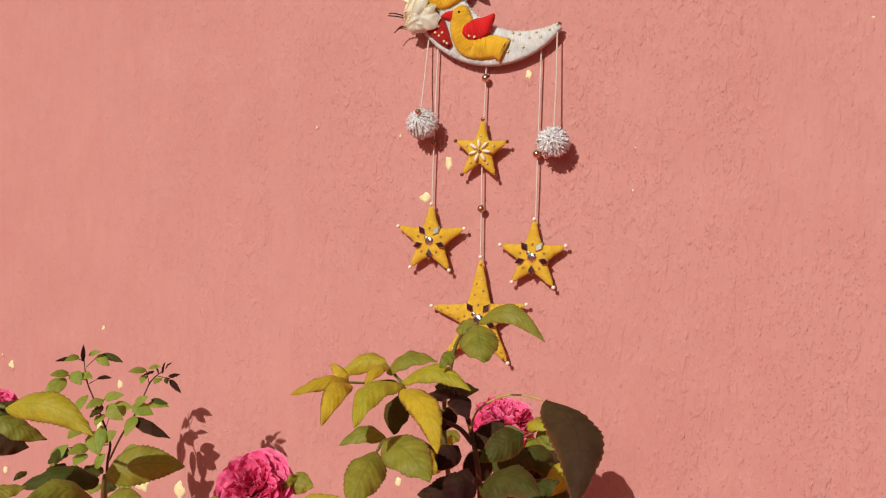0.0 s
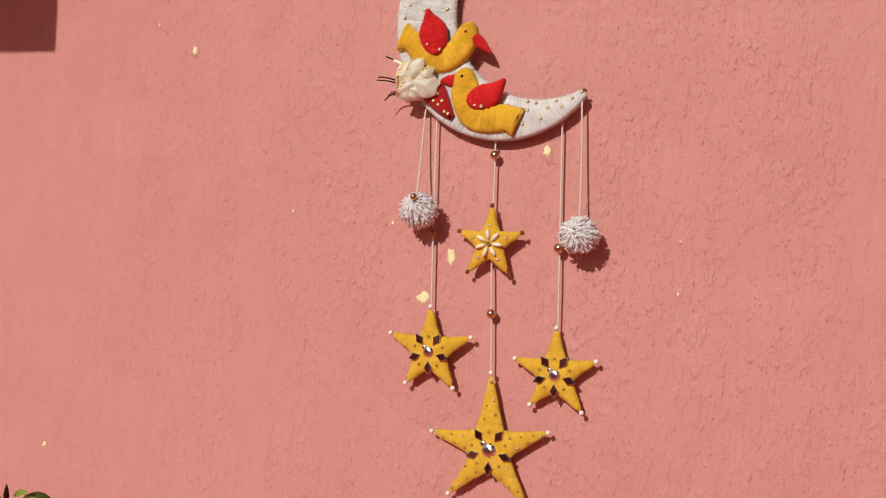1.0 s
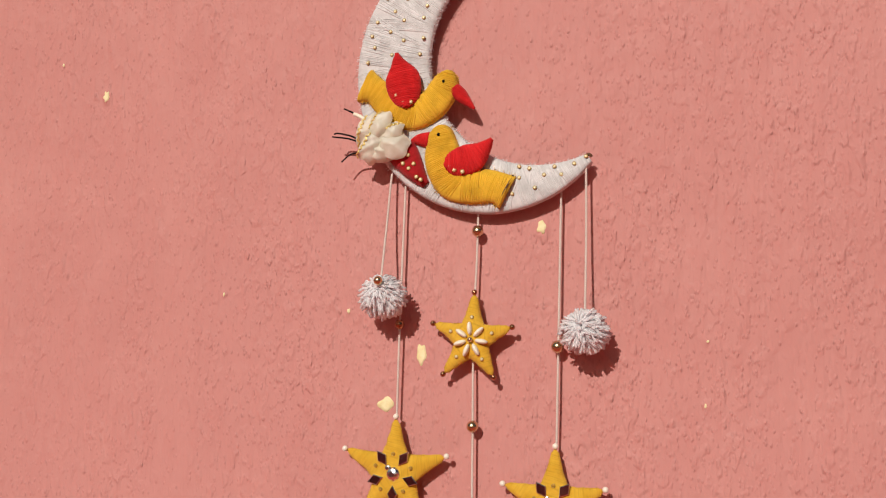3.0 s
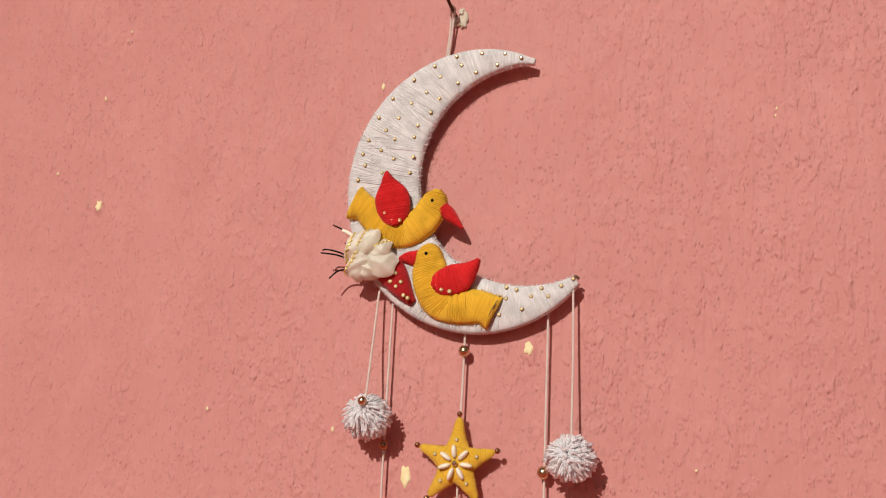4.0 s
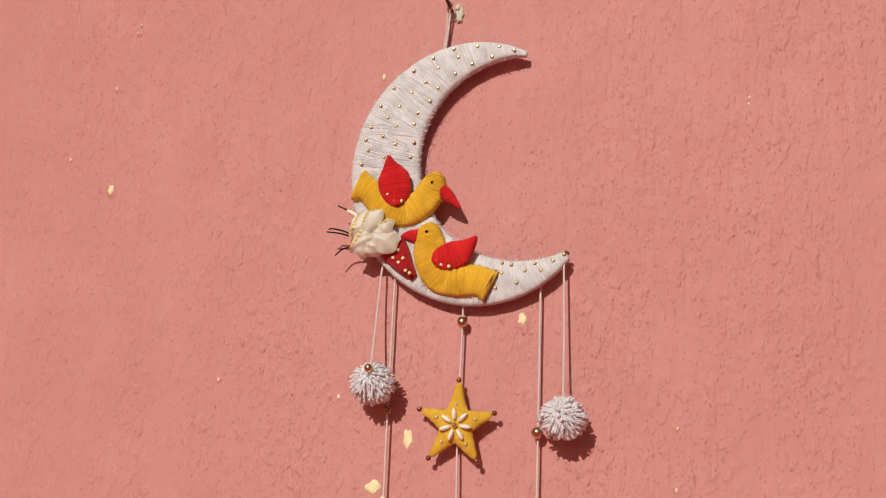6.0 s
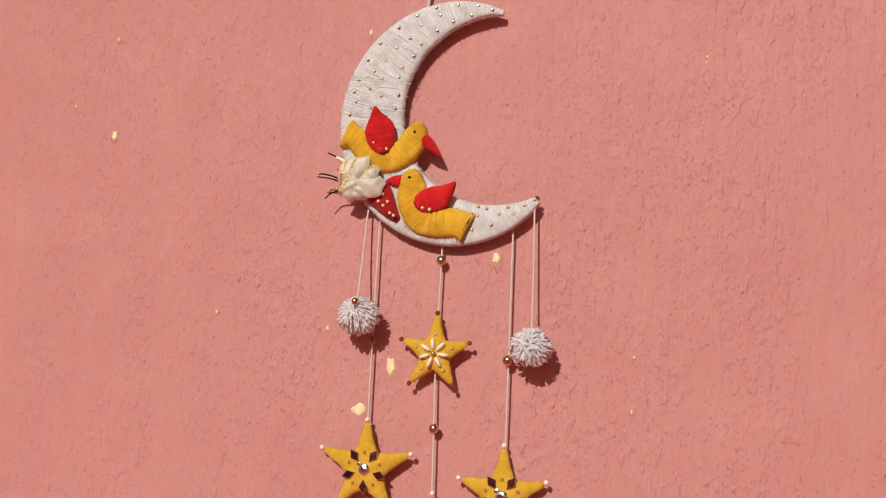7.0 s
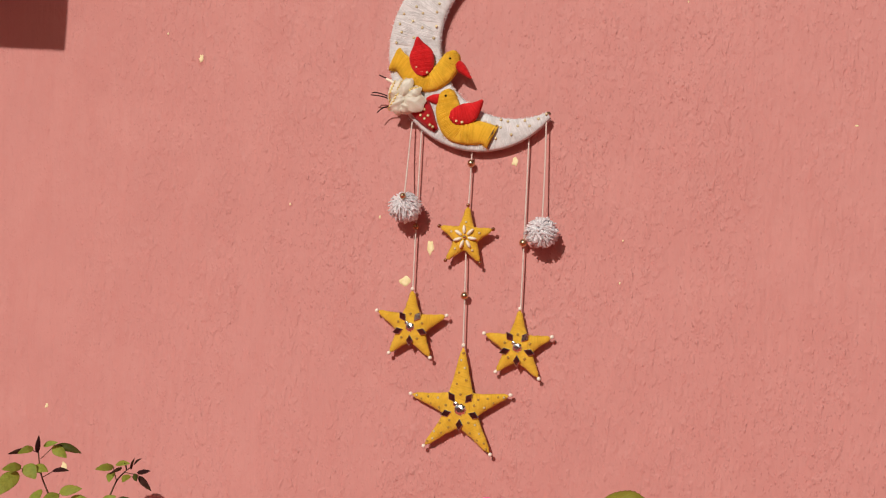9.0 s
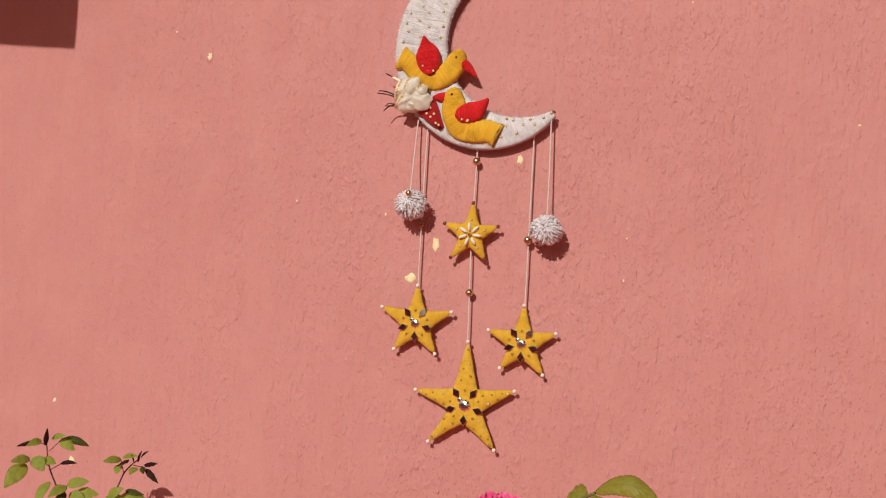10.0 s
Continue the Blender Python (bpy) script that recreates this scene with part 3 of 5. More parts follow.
spine = []
for k in range(61):
    o, i = crescent(k / 60)
    m = (o + i) / 2
    spine.append((m.x, m.y, max((o - i).length, 0.006)))
bm = bmesh.new()
pad(bm, spine, 0.0070, 0.0067, 0.0, 0.0, 4.0, 8, 16, 3, 0.0002)
moon = part("moon", bm, "white_yarn", moon_hanging, "crescent tightly wound with white yarn")
bm = bmesh.new()
wind(bm, spine, 0.0070, 0.0071, 4.0, 0.00098, 0.00062, 0.30, 4, 3)
tagged(part("yarn", bm, "white_yarn", moon, "strands of white yarn"), "strands of white yarn", kind="stuff")
for x, z in ((0.2500, 1.9430), (0.2350, 1.9480), (0.2130, 1.9500), (0.2280, 1.9380), (0.2080, 1.9320), (0.1890, 1.9490),
             (0.1940, 1.9400), (0.1910, 1.9230), (0.1680, 1.9410), (0.1740, 1.9300), (0.1480, 1.9290), (0.1610, 1.9160),
             (0.1740, 1.9090), (0.1280, 1.9120), (0.1470, 1.9060), (0.1660, 1.8960), (0.1150, 1.8940), (0.1350, 1.8920),
             (0.1540, 1.8840), (0.1230, 1.8810), (0.1060, 1.8720), (0.1320, 1.8720), (0.1510, 1.8730), (0.1010, 1.8590),
             (0.1190, 1.8620), (0.1510, 1.8540)):
    piece("stone", STONE, moon_hanging, at(x, z, 0.0148, 0.0018))
for x, z in ((0.1320, 1.8530), (0.1040, 1.8480), (0.1480, 1.8390), (0.0975, 1.8340), (0.1210, 1.8400), (0.2420, 1.7320),
             (0.2510, 1.7300), (0.2730, 1.7310), (0.2900, 1.7330), (0.3000, 1.7390), (0.2640, 1.7240), (0.2790, 1.7240),
             (0.2420, 1.7220), (0.2560, 1.7130), (0.2360, 1.7080)):
    piece("stone", STONE, moon_hanging, at(x, z, 0.0148, 0.0018))

rnd = random.Random(31)
bm = bmesh.new()
for k in range(900):
    s = rnd.uniform(0.02, 0.99)
    o, i = crescent(s)
    out = (o - i).normalized()
    p, d = (o, out) if k % 3 == 0 else (i, -out)
    p = p - d * 0.0012
    e = p + d * rnd.uniform(0.0012, 0.0038) + Vector((rnd.uniform(-1, 1), rnd.uniform(-1, 1))) * 0.0012
    y = WALL - rnd.uniform(0.007, 0.0125)
    tube(bm, [(p.x, y, p.y), ((p.x + e.x) / 2, y - 0.0004, (p.y + e.y) / 2), (e.x, y + rnd.uniform(-0.001, 0.001), e.y)], 0.00026, 0.00014, 3, 1)
part("fuzz", bm, "pom", moon_hanging, "loose wool fibres along the rim")


def fuzz(bm, spine, back, count):
    """Short stray fibres along both rims of a wound pad."""
    rnd = random.Random(count)
    line = smooth_line(spine, 14)
    for _ in range(count):
        i = rnd.randint(1, len(line) - 2)
        a, b, q = line[i - 1], line[i + 1], line[i]
        k = math.hypot(b[0] - a[0], b[1] - a[1]) or 1.0
        nx, nz = (a[1] - b[1]) / k, (b[0] - a[0]) / k
        side = rnd.choice((-1, 1)) * q[2] / 2
        p = (q[0] + nx * side * 0.97, WALL - back - rnd.uniform(0.001, 0.004), q[1] + nz * side * 0.97)
        e = math.copysign(rnd.uniform(0.0010, 0.0026), side)
        tube(bm, [p, (p[0] + nx * e + rnd.uniform(-1, 1) * 0.0010, p[1] + rnd.uniform(-1, 1) * 0.0010, p[2] + nz * e + rnd.uniform(-1, 1) * 0.0010)], 0.00024, 0.00012, 3, 1)


def bird(spine, beak, wing, eye, stones, label):
    bm = bmesh.new()
    pad(bm, spine, 0.0132, 0.0083, 0.0, 0.0, 2.6, 14, 14, 5)
    wind(bm, spine, 0.0132, 0.0086, 2.6, 0.00135, 0.00084, 0.22, 14, 5)
    fuzz(bm, spine, 0.0132, 150)
    body = part("bird", bm, "yellow_yarn", moon_hanging, label)
    bm = bmesh.new()
    pad(bm, beak, 0.0135, 0.0065, 0.0, 0.0, 2.4, 12, 8, 6)
    wind(bm, beak, 0.0135, 0.0066, 2.4, 0.00140, 0.00088, 0.15, 12, 6)
    part("beak", bm, "red_yarn", body, "red yarn-wound beak")
    bm = bmesh.new()
    pad(bm, wing, 0.0202, 0.0063, 0.0, 0.0, 2.4, 14, 12, 7)
    wind(bm, wing, 0.0202, 0.0066, 2.4, 0.00150, 0.00095, 0.16, 14, 7)
    part("wing", bm, "red_yarn", body, "bright red yarn-wound wing")
    piece("eye", BALL["black"], body, at(*eye, 0.0225, 0.0015), "small black bead eye")
    for x, z in stones:
        piece("stone", STONE, body, at(x, z, 0.0260, 0.0021))


bird([(0.0945, 1.8135, 0.033), (0.1045, 1.8085, 0.025), (0.1140, 1.8000, 0.029), (0.1280, 1.7900, 0.036), (0.1455, 1.7860, 0.032),
      (0.1605, 1.7930, 0.029), (0.1695, 1.8055, 0.028), (0.1735, 1.8165, 0.021), (0.1745, 1.8235, 0.004)],
     [(0.1800, 1.8055, 0.013), (0.1860, 1.8000, 0.0125), (0.1925, 1.7935, 0.008), (0.1990, 1.7870, 0.002)],
     [(0.1265, 1.8405, 0.003), (0.1285, 1.8320, 0.012), (0.1320, 1.8190, 0.031), (0.1350, 1.8060, 0.032), (0.1380, 1.7945, 0.022), (0.1395, 1.7885, 0.004)],
     (0.1722, 1.8113), ((0.1290, 1.8000), (0.1360, 1.7940), (0.1430, 1.7930)), "mustard yarn-wound bird with its beak turned down")
bird([(0.1670, 1.7730, 0.004), (0.1685, 1.7670, 0.021), (0.1695, 1.7560, 0.029), (0.1725, 1.7410, 0.037), (0.1830, 1.7250, 0.041),
      (0.1990, 1.7175, 0.034), (0.2140, 1.7165, 0.030), (0.2240, 1.7140, 0.029), (0.2310, 1.7105, 0.032)],
     [(0.1580, 1.7600, 0.015), (0.1515, 1.7605, 0.0125), (0.1455, 1.7605, 0.008), (0.1402, 1.7605, 0.002)],
     [(0.2170, 1.7575, 0.003), (0.2110, 1.7500, 0.013), (0.2010, 1.7420, 0.026), (0.1900, 1.7380, 0.027), (0.1800, 1.7360, 0.020), (0.1750, 1.7350, 0.004)],
     (0.1686, 1.7630), ((0.1805, 1.7340), (0.1850, 1.7300), (0.1925, 1.7282)), "mustard yarn-wound bird looking back over its shoulder")

tail_end = bmesh.new()
tube(tail_end, [(0.2250, WALL - 0.0165, 1.6985), (0.2295, WALL - 0.0220, 1.7070), (0.2345, WALL - 0.0218, 1.7165), (0.2372, WALL - 0.0165, 1.7238)], 0.0009, 0.0008, 6)
part("tail_thread", tail_end, "stem_brown", moon_hanging, "dark brown thread along the tail's edge")

# the cloth flower with its red cone and black wires
bm = bmesh.new()
pad(bm, [(0.1330, 1.7500, 0.030), (0.1400, 1.7400, 0.026), (0.1480, 1.7290, 0.018), (0.1570, 1.7180, 0.008)], 0.0130, 0.010, 0.0, 0.0, 2.2, 10, 12, 8)
cone = part("cone", bm, "red_satin", moon_hanging, "dark red satin cone under the cloth flower")
for x, z in ((0.1420, 1.7440), (0.1375, 1.7365), (0.1475, 1.7360), (0.1430, 1.7320), (0.1505, 1.7240), (0.1545, 1.7215)):
    piece("stone", STONE, cone, at(x, z, 0.0228, 0.0020))


def cloth_bud():
    """A crumpled rosette: folded translucent cloth petals round a core, edged with wavy gold cord."""
    rnd = random.Random(4)
    core = bmesh.new()
    bmesh.ops.create_icosphere(core, subdivisions=4, radius=1.0)
    for v in core.verts:
        p = v.co.copy()
        k = 0.84 + 0.30 * (0.4 - abs(noise.noise(p * 1.9 + Vector((3, 1, 2))))) + 0.04 * noise.noise(p * 6.0)
        v.co = Vector((0.1180 + 0.0200 * k * p.x, WALL - 0.018 + 0.0115 * k * p.y, 1.7600 + 0.0200 * k * p.z))
    flower = part("cloth_flower", core, "net", moon_hanging, "crumpled translucent white cloth rosette")
    # centre, size along and across, turn, lift, tilt
    for cx, cz, w, h, turn, lift, tilt in ((0.1040, 1.7660, 0.036, 0.020, 78, 0.0290, 0.5), (0.1150, 1.7715, 0.030, 0.020, 60, 0.0320, -0.25),
                                           (0.1260, 1.7665, 0.024, 0.020, 20, 0.0300, -0.5), (0.1090, 1.7520, 0.032, 0.022, 55, 0.0315, 0.35),
                                           (0.1300, 1.7530, 0.028, 0.026, -35, 0.0325, -0.3), (0.1190, 1.7470, 0.026, 0.018, 10, 0.0300, 0.2)):
        bm = bmesh.new()
        n, grid, t = 16, [], radians(turn)

        def on(a, b):
            crease = abs(noise.noise(Vector((a * 1.1 + 0.5 * b, b * 0.9, turn))))
            d = lift - 0.0075 * (a * a + b * b) ** 1.4 + tilt * b * h / 2 + 0.0060 * (0.3 - crease) + 0.0004 * noise.noise(Vector((a * 5, b * 5, turn)))
            px, pz = a * w / 2 * (1 + 0.10 * math.sin(5 * b + turn)), b * h / 2
            return cx + px * math.cos(t) - pz * math.sin(t), WALL - d, cz + px * math.sin(t) + pz * math.cos(t)

        for i in range(n + 1):
            row = []
            for j in range(n + 1):
                a, b = 2 * i / n - 1, 2 * j / n - 1
                a, b = a * math.sqrt(1 - 0.42 * b * b), b * math.sqrt(1 - 0.42 * a * a)
                row.append(bm.verts.new(on(a, b)))
            grid.append(row)
        for i in range(n):
            for j in range(n):
                bm.faces.new((grid[i][j], grid[i + 1][j], grid[i + 1][j + 1], grid[i][j + 1]))
        part("petal", bm, "net", flower)
        if turn > 15:
            bm = bmesh.new()
            line = []
            for i in range(15):
                x, y, z = on(-0.92 + 1.84 * i / 14, (0.62 if turn > 50 else 0.3) + 0.14 * (1 if i % 2 else -1) * rnd.uniform(0.4, 1.3))
                line.append((x, y - 0.0006, z))
            tube(bm, line, 0.00080, 0.00080, 6, 3)
            part("gold_cord", bm, "glitter", flower, "wavy gold cord")
    return flower


cloth_bud()
for line in ([(0.0920, 1.7840), (0.0850, 1.7870), (0.0770, 1.7905)], [(0.0960, 1.7575), (0.0820, 1.7625), (0.0665, 1.7645)],
             [(0.0970, 1.7590), (0.0840, 1.7650), (0.0725, 1.7675), (0.0690, 1.7665)], [(0.0980, 1.7490), (0.0850, 1.7480), (0.0765, 1.7405)]):
    bm = bmesh.new()
    tube(bm, [(x, WALL - 0.015 - 0.002 * k, z) for k, (x, z) in enumerate(line)], 0.0009, 0.0007, 7)
    part("wire", bm, "black", moon_hanging, "thin black wire stamen")
bm = bmesh.new()
tube(bm, [(0.0985, WALL - 0.019, 1.7790), (0.0920, WALL - 0.019, 1.7830), (0.0870, WALL - 0.019, 1.7850)], 0.0022, 0.0018, 8)
part("stub", bm, "shell", moon_hanging, "short white stamen stub")

def twine(pts, r):
    """Two plies twisted round each other along a line."""
    line = [Vector(q) for q in smooth_line(pts, 12)]
    runs = [0.0]
    for a, b in zip(line, line[1:]):
        runs.append(runs[-1] + (b - a).length)
    axes = [np.array([q[k] for q in line]) for k in range(3)]
    count = max(6, int(runs[-1] / 0.0008))
    bm = bmesh.new()
    for ply in (0.0, math.pi):
        path = []
        for i in range(count + 1):
            s = runs[-1] * i / count
            a = ply + s / 0.0042 * 2 * math.pi
            x, y, z = (np.interp(s, runs, ax) for ax in axes)
            path.append((x + 0.5 * r * math.cos(a), y + 0.5 * r * math.sin(a), z))
        tube(bm, path, r * 0.66, r * 0.66, 5, 1)
    return bm


# nail and loop
nail = top("nail", (0.183, WALL, 1.996), "steel nail driven slantwise into the plaster", "nail")
bm = bmesh.new()
tube(bm, [(0.1835, WALL + 0.01, 1.9940), (0.1815, WALL - 0.012, 2.0000), (0.1800, WALL - 0.0295, 2.0055)], 0.0016, 0.0016, 10)
part("shaft", bm, "stem_brown", nail, "rusty brown shaft")
bm = bmesh.new()
tube(bm, [(0.1800, WALL - 0.0290, 2.0055), (0.17995, WALL - 0.0300, 2.00575), (0.1799, WALL - 0.0308, 2.0060)], 0.0041, 0.0037, 18)
part("head", bm, "steel", nail, "round bright steel head", smooth=False)
flake(0.1905, 1.9930, 0.009, 0.019, 91, "crumb", 0.0040)
flake(0.1885, 1.9995, 0.007, 0.008, 92, "crumb", 0.0055)
flake(0.1830, 1.9900, 0.012, 0.010, 93, "crumb", 0.0040)
loop = top("hanging_loop", (0.178, WALL, 1.975), "off-white twine loop knotted over the nail", "string")
for line in ([(0.1806, 0.010, 2.0005), (0.1795, 0.0085, 1.9760), (0.1770, 0.0075, 1.9535), (0.1785, 0.008, 1.9480)],
             [(0.1840, 0.010, 1.9990), (0.1815, 0.0085, 1.9760), (0.1790, 0.0075, 1.9540), (0.1830, 0.008, 1.9490), (0.1890, 0.0085, 1.9520)],
             [(0.1800, 0.012, 1.9990), (0.1822, 0.0145, 2.0022), (0.1846, 0.011, 1.9992), (0.1822, 0.0085, 1.9975)]):
    part("twine", twine([(x, WALL - d, z) for x, d, z in line], 0.0010), "string", loop)

# ---- the hanging strands ----
def mirror_mesh():
    bm = bmesh.new()
    outline = ((0, 0, 1), (0.62, 0, 0), (0, 0, -1), (-0.62, 0, 0))
    rings = [[bm.verts.new((x * s, y, z * s)) for x, _, z in outline] for s, y in ((1.12, 0.25), (1.12, -0.02), (0.94, -0.10))]
    for a, b in zip(rings, rings[1:]):
        for k in range(4):
            bm.faces.new((a[k], a[(k + 1) % 4], b[(k + 1) % 4], b[k]))
    bm.faces.new(rings[2])
    bm.faces.new(rings[0][::-1])
    bmesh.ops.recalc_face_normals(bm, faces=bm.faces)
    me = bpy.data.meshes.new("mirror")
    bm.to_mesh(me)
    bm.free()
    me.materials.append(M["mirror"])
    me.materials.append(M["silver"])
    me.polygons.foreach_set("material_index", [0 if abs(p.normal.y) > 0.95 else 1 for p in me.polygons])
    return me


def crystal_mesh():
    bm = bmesh.new()
    rings = []
    for r, y, off in ((1.0, 0.3, 0), (1.0, 0.0, 0), (0.72, -0.32, 0.5), (0.38, -0.45, 0)):
        rings.append([bm.verts.new((r * math.cos(2 * math.pi * (k + off) / 10), y, r * math.sin(2 * math.pi * (k + off) / 10))) for k in range(10)])
    for a, b in zip(rings, rings[1:]):
        for k in range(10):
            bm.faces.new((a[k], a[(k + 1) % 10], b[k]))
            bm.faces.new((a[(k + 1) % 10], b[(k + 1) % 10], b[k]))
    bm.faces.new(rings[-1])
    bmesh.ops.recalc_face_normals(bm, faces=bm.faces)
    me = bpy.data.meshes.new("crystal")
    bm.to_mesh(me)
    bm.free()
    me.materials.append(M["crystal"])
    return me


MIRROR, CRYSTAL = mirror_mesh(), crystal_mesh()


def star(parent, cx, cz, arms, angles, notch, depth, bead, label, seed):
    """A stuffed five-pointed star wound with yarn: arms gives the length of each arm, and angles its direction in degrees, from the top one round clockwise."""
    rnd = random.Random(seed)
    bm = bmesh.new()
    uv = bm.loops.layers.uv.verify()
    steps, rings = 14, 9
    outline = []
    for k in range(5):
        a0 = radians(angles[k])
        a2 = radians(angles[(k + 1) % 5] - (360 if k == 4 else 0))
        a1 = (a0 + a2) / 2
        tip, nxt = arms[k], arms[(k + 1) % 5]
        inner = notch * (tip + nxt) / 2
        p0, p1, p2 = (Vector((r * math.cos(a), r * math.sin(a))) for r, a in ((tip, a0), (inner, a1), (nxt, a2)))
        for i in range(steps):
            t = i / steps
            q = p0.lerp(p1, t * 2) if t < 0.5 else p1.lerp(p2, t * 2 - 1)
            away = math.hypot(t - 0.5, 0.0)
            q = q * (1 + 0.07 * math.exp(-(away / 0.10) ** 2))
            if 0 < t < 0.5:
                q = q + Vector((math.sin(a0), -math.cos(a0))) * 0.0022 * (1 - 2 * t)
            elif t >= 0.5:
                q = q + Vector((-math.sin(a2), math.cos(a2))) * 0.0022 * (2 * t - 1)
            q = q * (1 + 0.055 * noise.noise(Vector((q.x * 330, q.y * 330, seed))) * (0.3 + 0.7 * math.sin(math.pi * (2 * t % 1.0))))
            outline.append((q, k if t < 0.5 else (k + 1) % 5))
    n = len(outline)
    half = 0.0058
    sheets = []
    for sign in (-1, 1):
        grid = []
        for r in range(rings + 1):
            s = math.sin(0.5 * math.pi * r / rings)
            h = half * max(0.0, 1 - s ** 3.2) ** 0.5
            row = []
            for q, k in outline:
                p = q * s
                tipness = min(1.0, 0.35 + 0.9 * (1 - q.length * s / max(arms)))
                w = 0.00035 * noise.noise(Vector((p.x * 160, p.y * 160, seed)))
                row.append(bm.verts.new((cx + p.x, WALL - depth + sign * (h * (0.55 + 0.45 * tipness) + w * (s < 0.98)), cz + p.y)))
            grid.append(row)
        sheets.append(grid)
    arm_dirs = [Vector((math.cos(radians(angles[k])), math.sin(radians(angles[k])))) for k in range(5)]
    for grid in sheets:
        for r in range(rings):
            for k in range(n):
                j = (k + 1) % n
                vs = (grid[r][k], grid[r][j], grid[r + 1][j], grid[r + 1][k]) if r else (grid[0][0], grid[1][j], grid[1][k])
                f = bm.faces.new(vs)
                d = arm_dirs[outline[k][1]]
                for loop in f.loops:
                    c = Vector((loop.vert.co.x - cx, loop.vert.co.z - cz))
                    loop[uv].uv = (c.dot(d) + 0.25 * c.cross(d), c.cross(d))
    bmesh.ops.remove_doubles(bm, verts=bm.verts, dist=0.00003)
    for k in range(n * 4):
        q, arm = outline[k % n]
        d = q.normalized() + Vector((rnd.uniform(-1, 1), rnd.uniform(-1, 1)))
        p0 = q * rnd.uniform(0.93, 0.99)
        p1 = p0 + d * rnd.uniform(0.0006, 0.0013)
        y = WALL - depth - rnd.uniform(-0.001, 0.003)
        tube(bm, [(cx + p0.x, y, cz + p0.y), (cx + p1.x, y - rnd.uniform(-0.001, 0.001), cz + p1.y)], 0.00018, 0.00010, 3, 1)
    body = part("star", bm, "yellow_felt", parent, label)
    for k, d in enumerate(arm_dirs):
        e = arms[k] + 0.0012
        size = 0.0031 if bead == "pearl" else 0.0030
        piece("tip_bead", BALL[bead], body, at(cx + d.x * e, cz + d.y * e, depth + 0.001, size * 0.85))
    return body, arm_dirs


def jewelled(body, dirs, cx, cz, turn, depth, r, size, big):
    face = depth + 0.0062
    for k in range(5):
        a = 90 + turn - 72 * k - 36
        x, z = cx + r * math.cos(radians(a)), cz + r * math.sin(radians(a))
        piece("mirror", MIRROR, body, at(x, z, face + 0.0004, size, 90 - a) @ pose(0, 0, 0, (k * 7) % 5 - 2, 0, (k * 3) % 7 - 3), "small diamond-shaped mirror")
    piece("crystal", CRYSTAL, body, at(cx, cz, face, big), "round faceted clear crystal")
    piece("crystal", CRYSTAL, body, at(cx - big * 0.72, cz + big * 0.78, face - 0.0003, big * 0.45, 20), "tiny clear crystal")
    for k, d in enumerate(dirs):
        piece("stone", AMBER, body, at(cx + d.x * r * 1.02, cz + d.y * r * 1.02, face - 0.0002, 0.0018))


def string_part(parent, pts, r=0.00105):
    return part("string", twine([(x, WALL - d, z) for x, d, z in pts], r), "string", parent)


def pompom(parent, x, z, depth, radius, seed, tie=(0.0, -0.62, 0.34)):
    """Cut wool strands fanned out from one tie, longest at the sides and below."""
    rnd = random.Random(seed)
    bm = bmesh.new()
    c = Vector((x, WALL - depth, z))
    knot = c + Vector(tie) * radius
    bmesh.ops.create_icosphere(bm, subdivisions=3, radius=radius * 0.80, matrix=Matrix.Translation(c))
    count = 600
    for k in range(count):
        y = 1 - 2 * (k + 0.5) / count
        a = k * 2.39996 + rnd.uniform(-0.2, 0.2)
        d = Vector((math.sqrt(1 - y * y) * math.cos(a), y, math.sqrt(1 - y * y) * math.sin(a)))
        d = (d + Vector([rnd.uniform(-0.24, 0.24) for _ in range(3)])).normalized()
        end = c + Vector((d.x * 1.06, d.y * 0.92, d.z * 0.97)) * radius * rnd.uniform(0.78, 1.13)
        end.y = min(end.y, WALL - 0.0015)
        way = end - knot
        if way.length < radius * 0.35:
            end = knot + way.normalized() * radius * rnd.uniform(0.3, 0.5)
        bow = (end - c).normalized() * radius * 0.12 + Vector([rnd.uniform(-1, 1) for _ in range(3)]) * radius * 0.10
        tube(bm, [knot.lerp(end, 0.12), knot.lerp(end, 0.55) + bow, end + bow * 0.25], 0.00075, 0.00105, 6, 4)
    return part("pompom", bm, "pom", parent, "fluffy white wool pompom", normals=False)


# short strand with the first pompom
s1 = top("hanging_strand", (0.1227, WALL, 1.7250), "off-white string with a white wool pompom and gold bead", "hanging strand", "strands of the moon hanging")
string_part(s1, [(0.1235, 0.006, 1.7330), (0.1227, 0.008, 1.7235), (0.1225, 0.016, 1.6800), (0.1240, 0.030, 1.6330)])
pompom(s1, 0.1238, 1.6150, 0.0225, 0.0190, 11, (0.02, -0.66, 0.45))
piece("bead", BALL["gold"], s1, at(0.1258, 1.6290, 0.0425, 0.0040), "round gold bead")

# strand with the star beside it
s2 = top("hanging_strand", (0.1350, WALL, 1.7190), "off-white string with a bead and a mustard star", "hanging strand", "strands of the moon hanging")
string_part(s2, [(0.1355, 0.006, 1.7260), (0.1350, 0.007, 1.7180), (0.1339, 0.009, 1.5930), (0.1335, 0.009, 1.5120)])
piece("bead", BALL["bronze"], s2, at(0.1339, 1.5923, 0.0100, 0.0043), "clear bronze bead")
body, dirs = star(s2, 0.1345, 1.4615, (0.0482, 0.0492, 0.0458, 0.0440, 0.0500), (90, 20, -54, -129, -202), 0.41, 0.0130, "pearl", "mustard wool star with diamond mirrors, pearl tips", 21)
jewelled(body, dirs, 0.1345, 1.4615, 1.0, 0.0130, 0.0170, 0.0068, 0.0066)

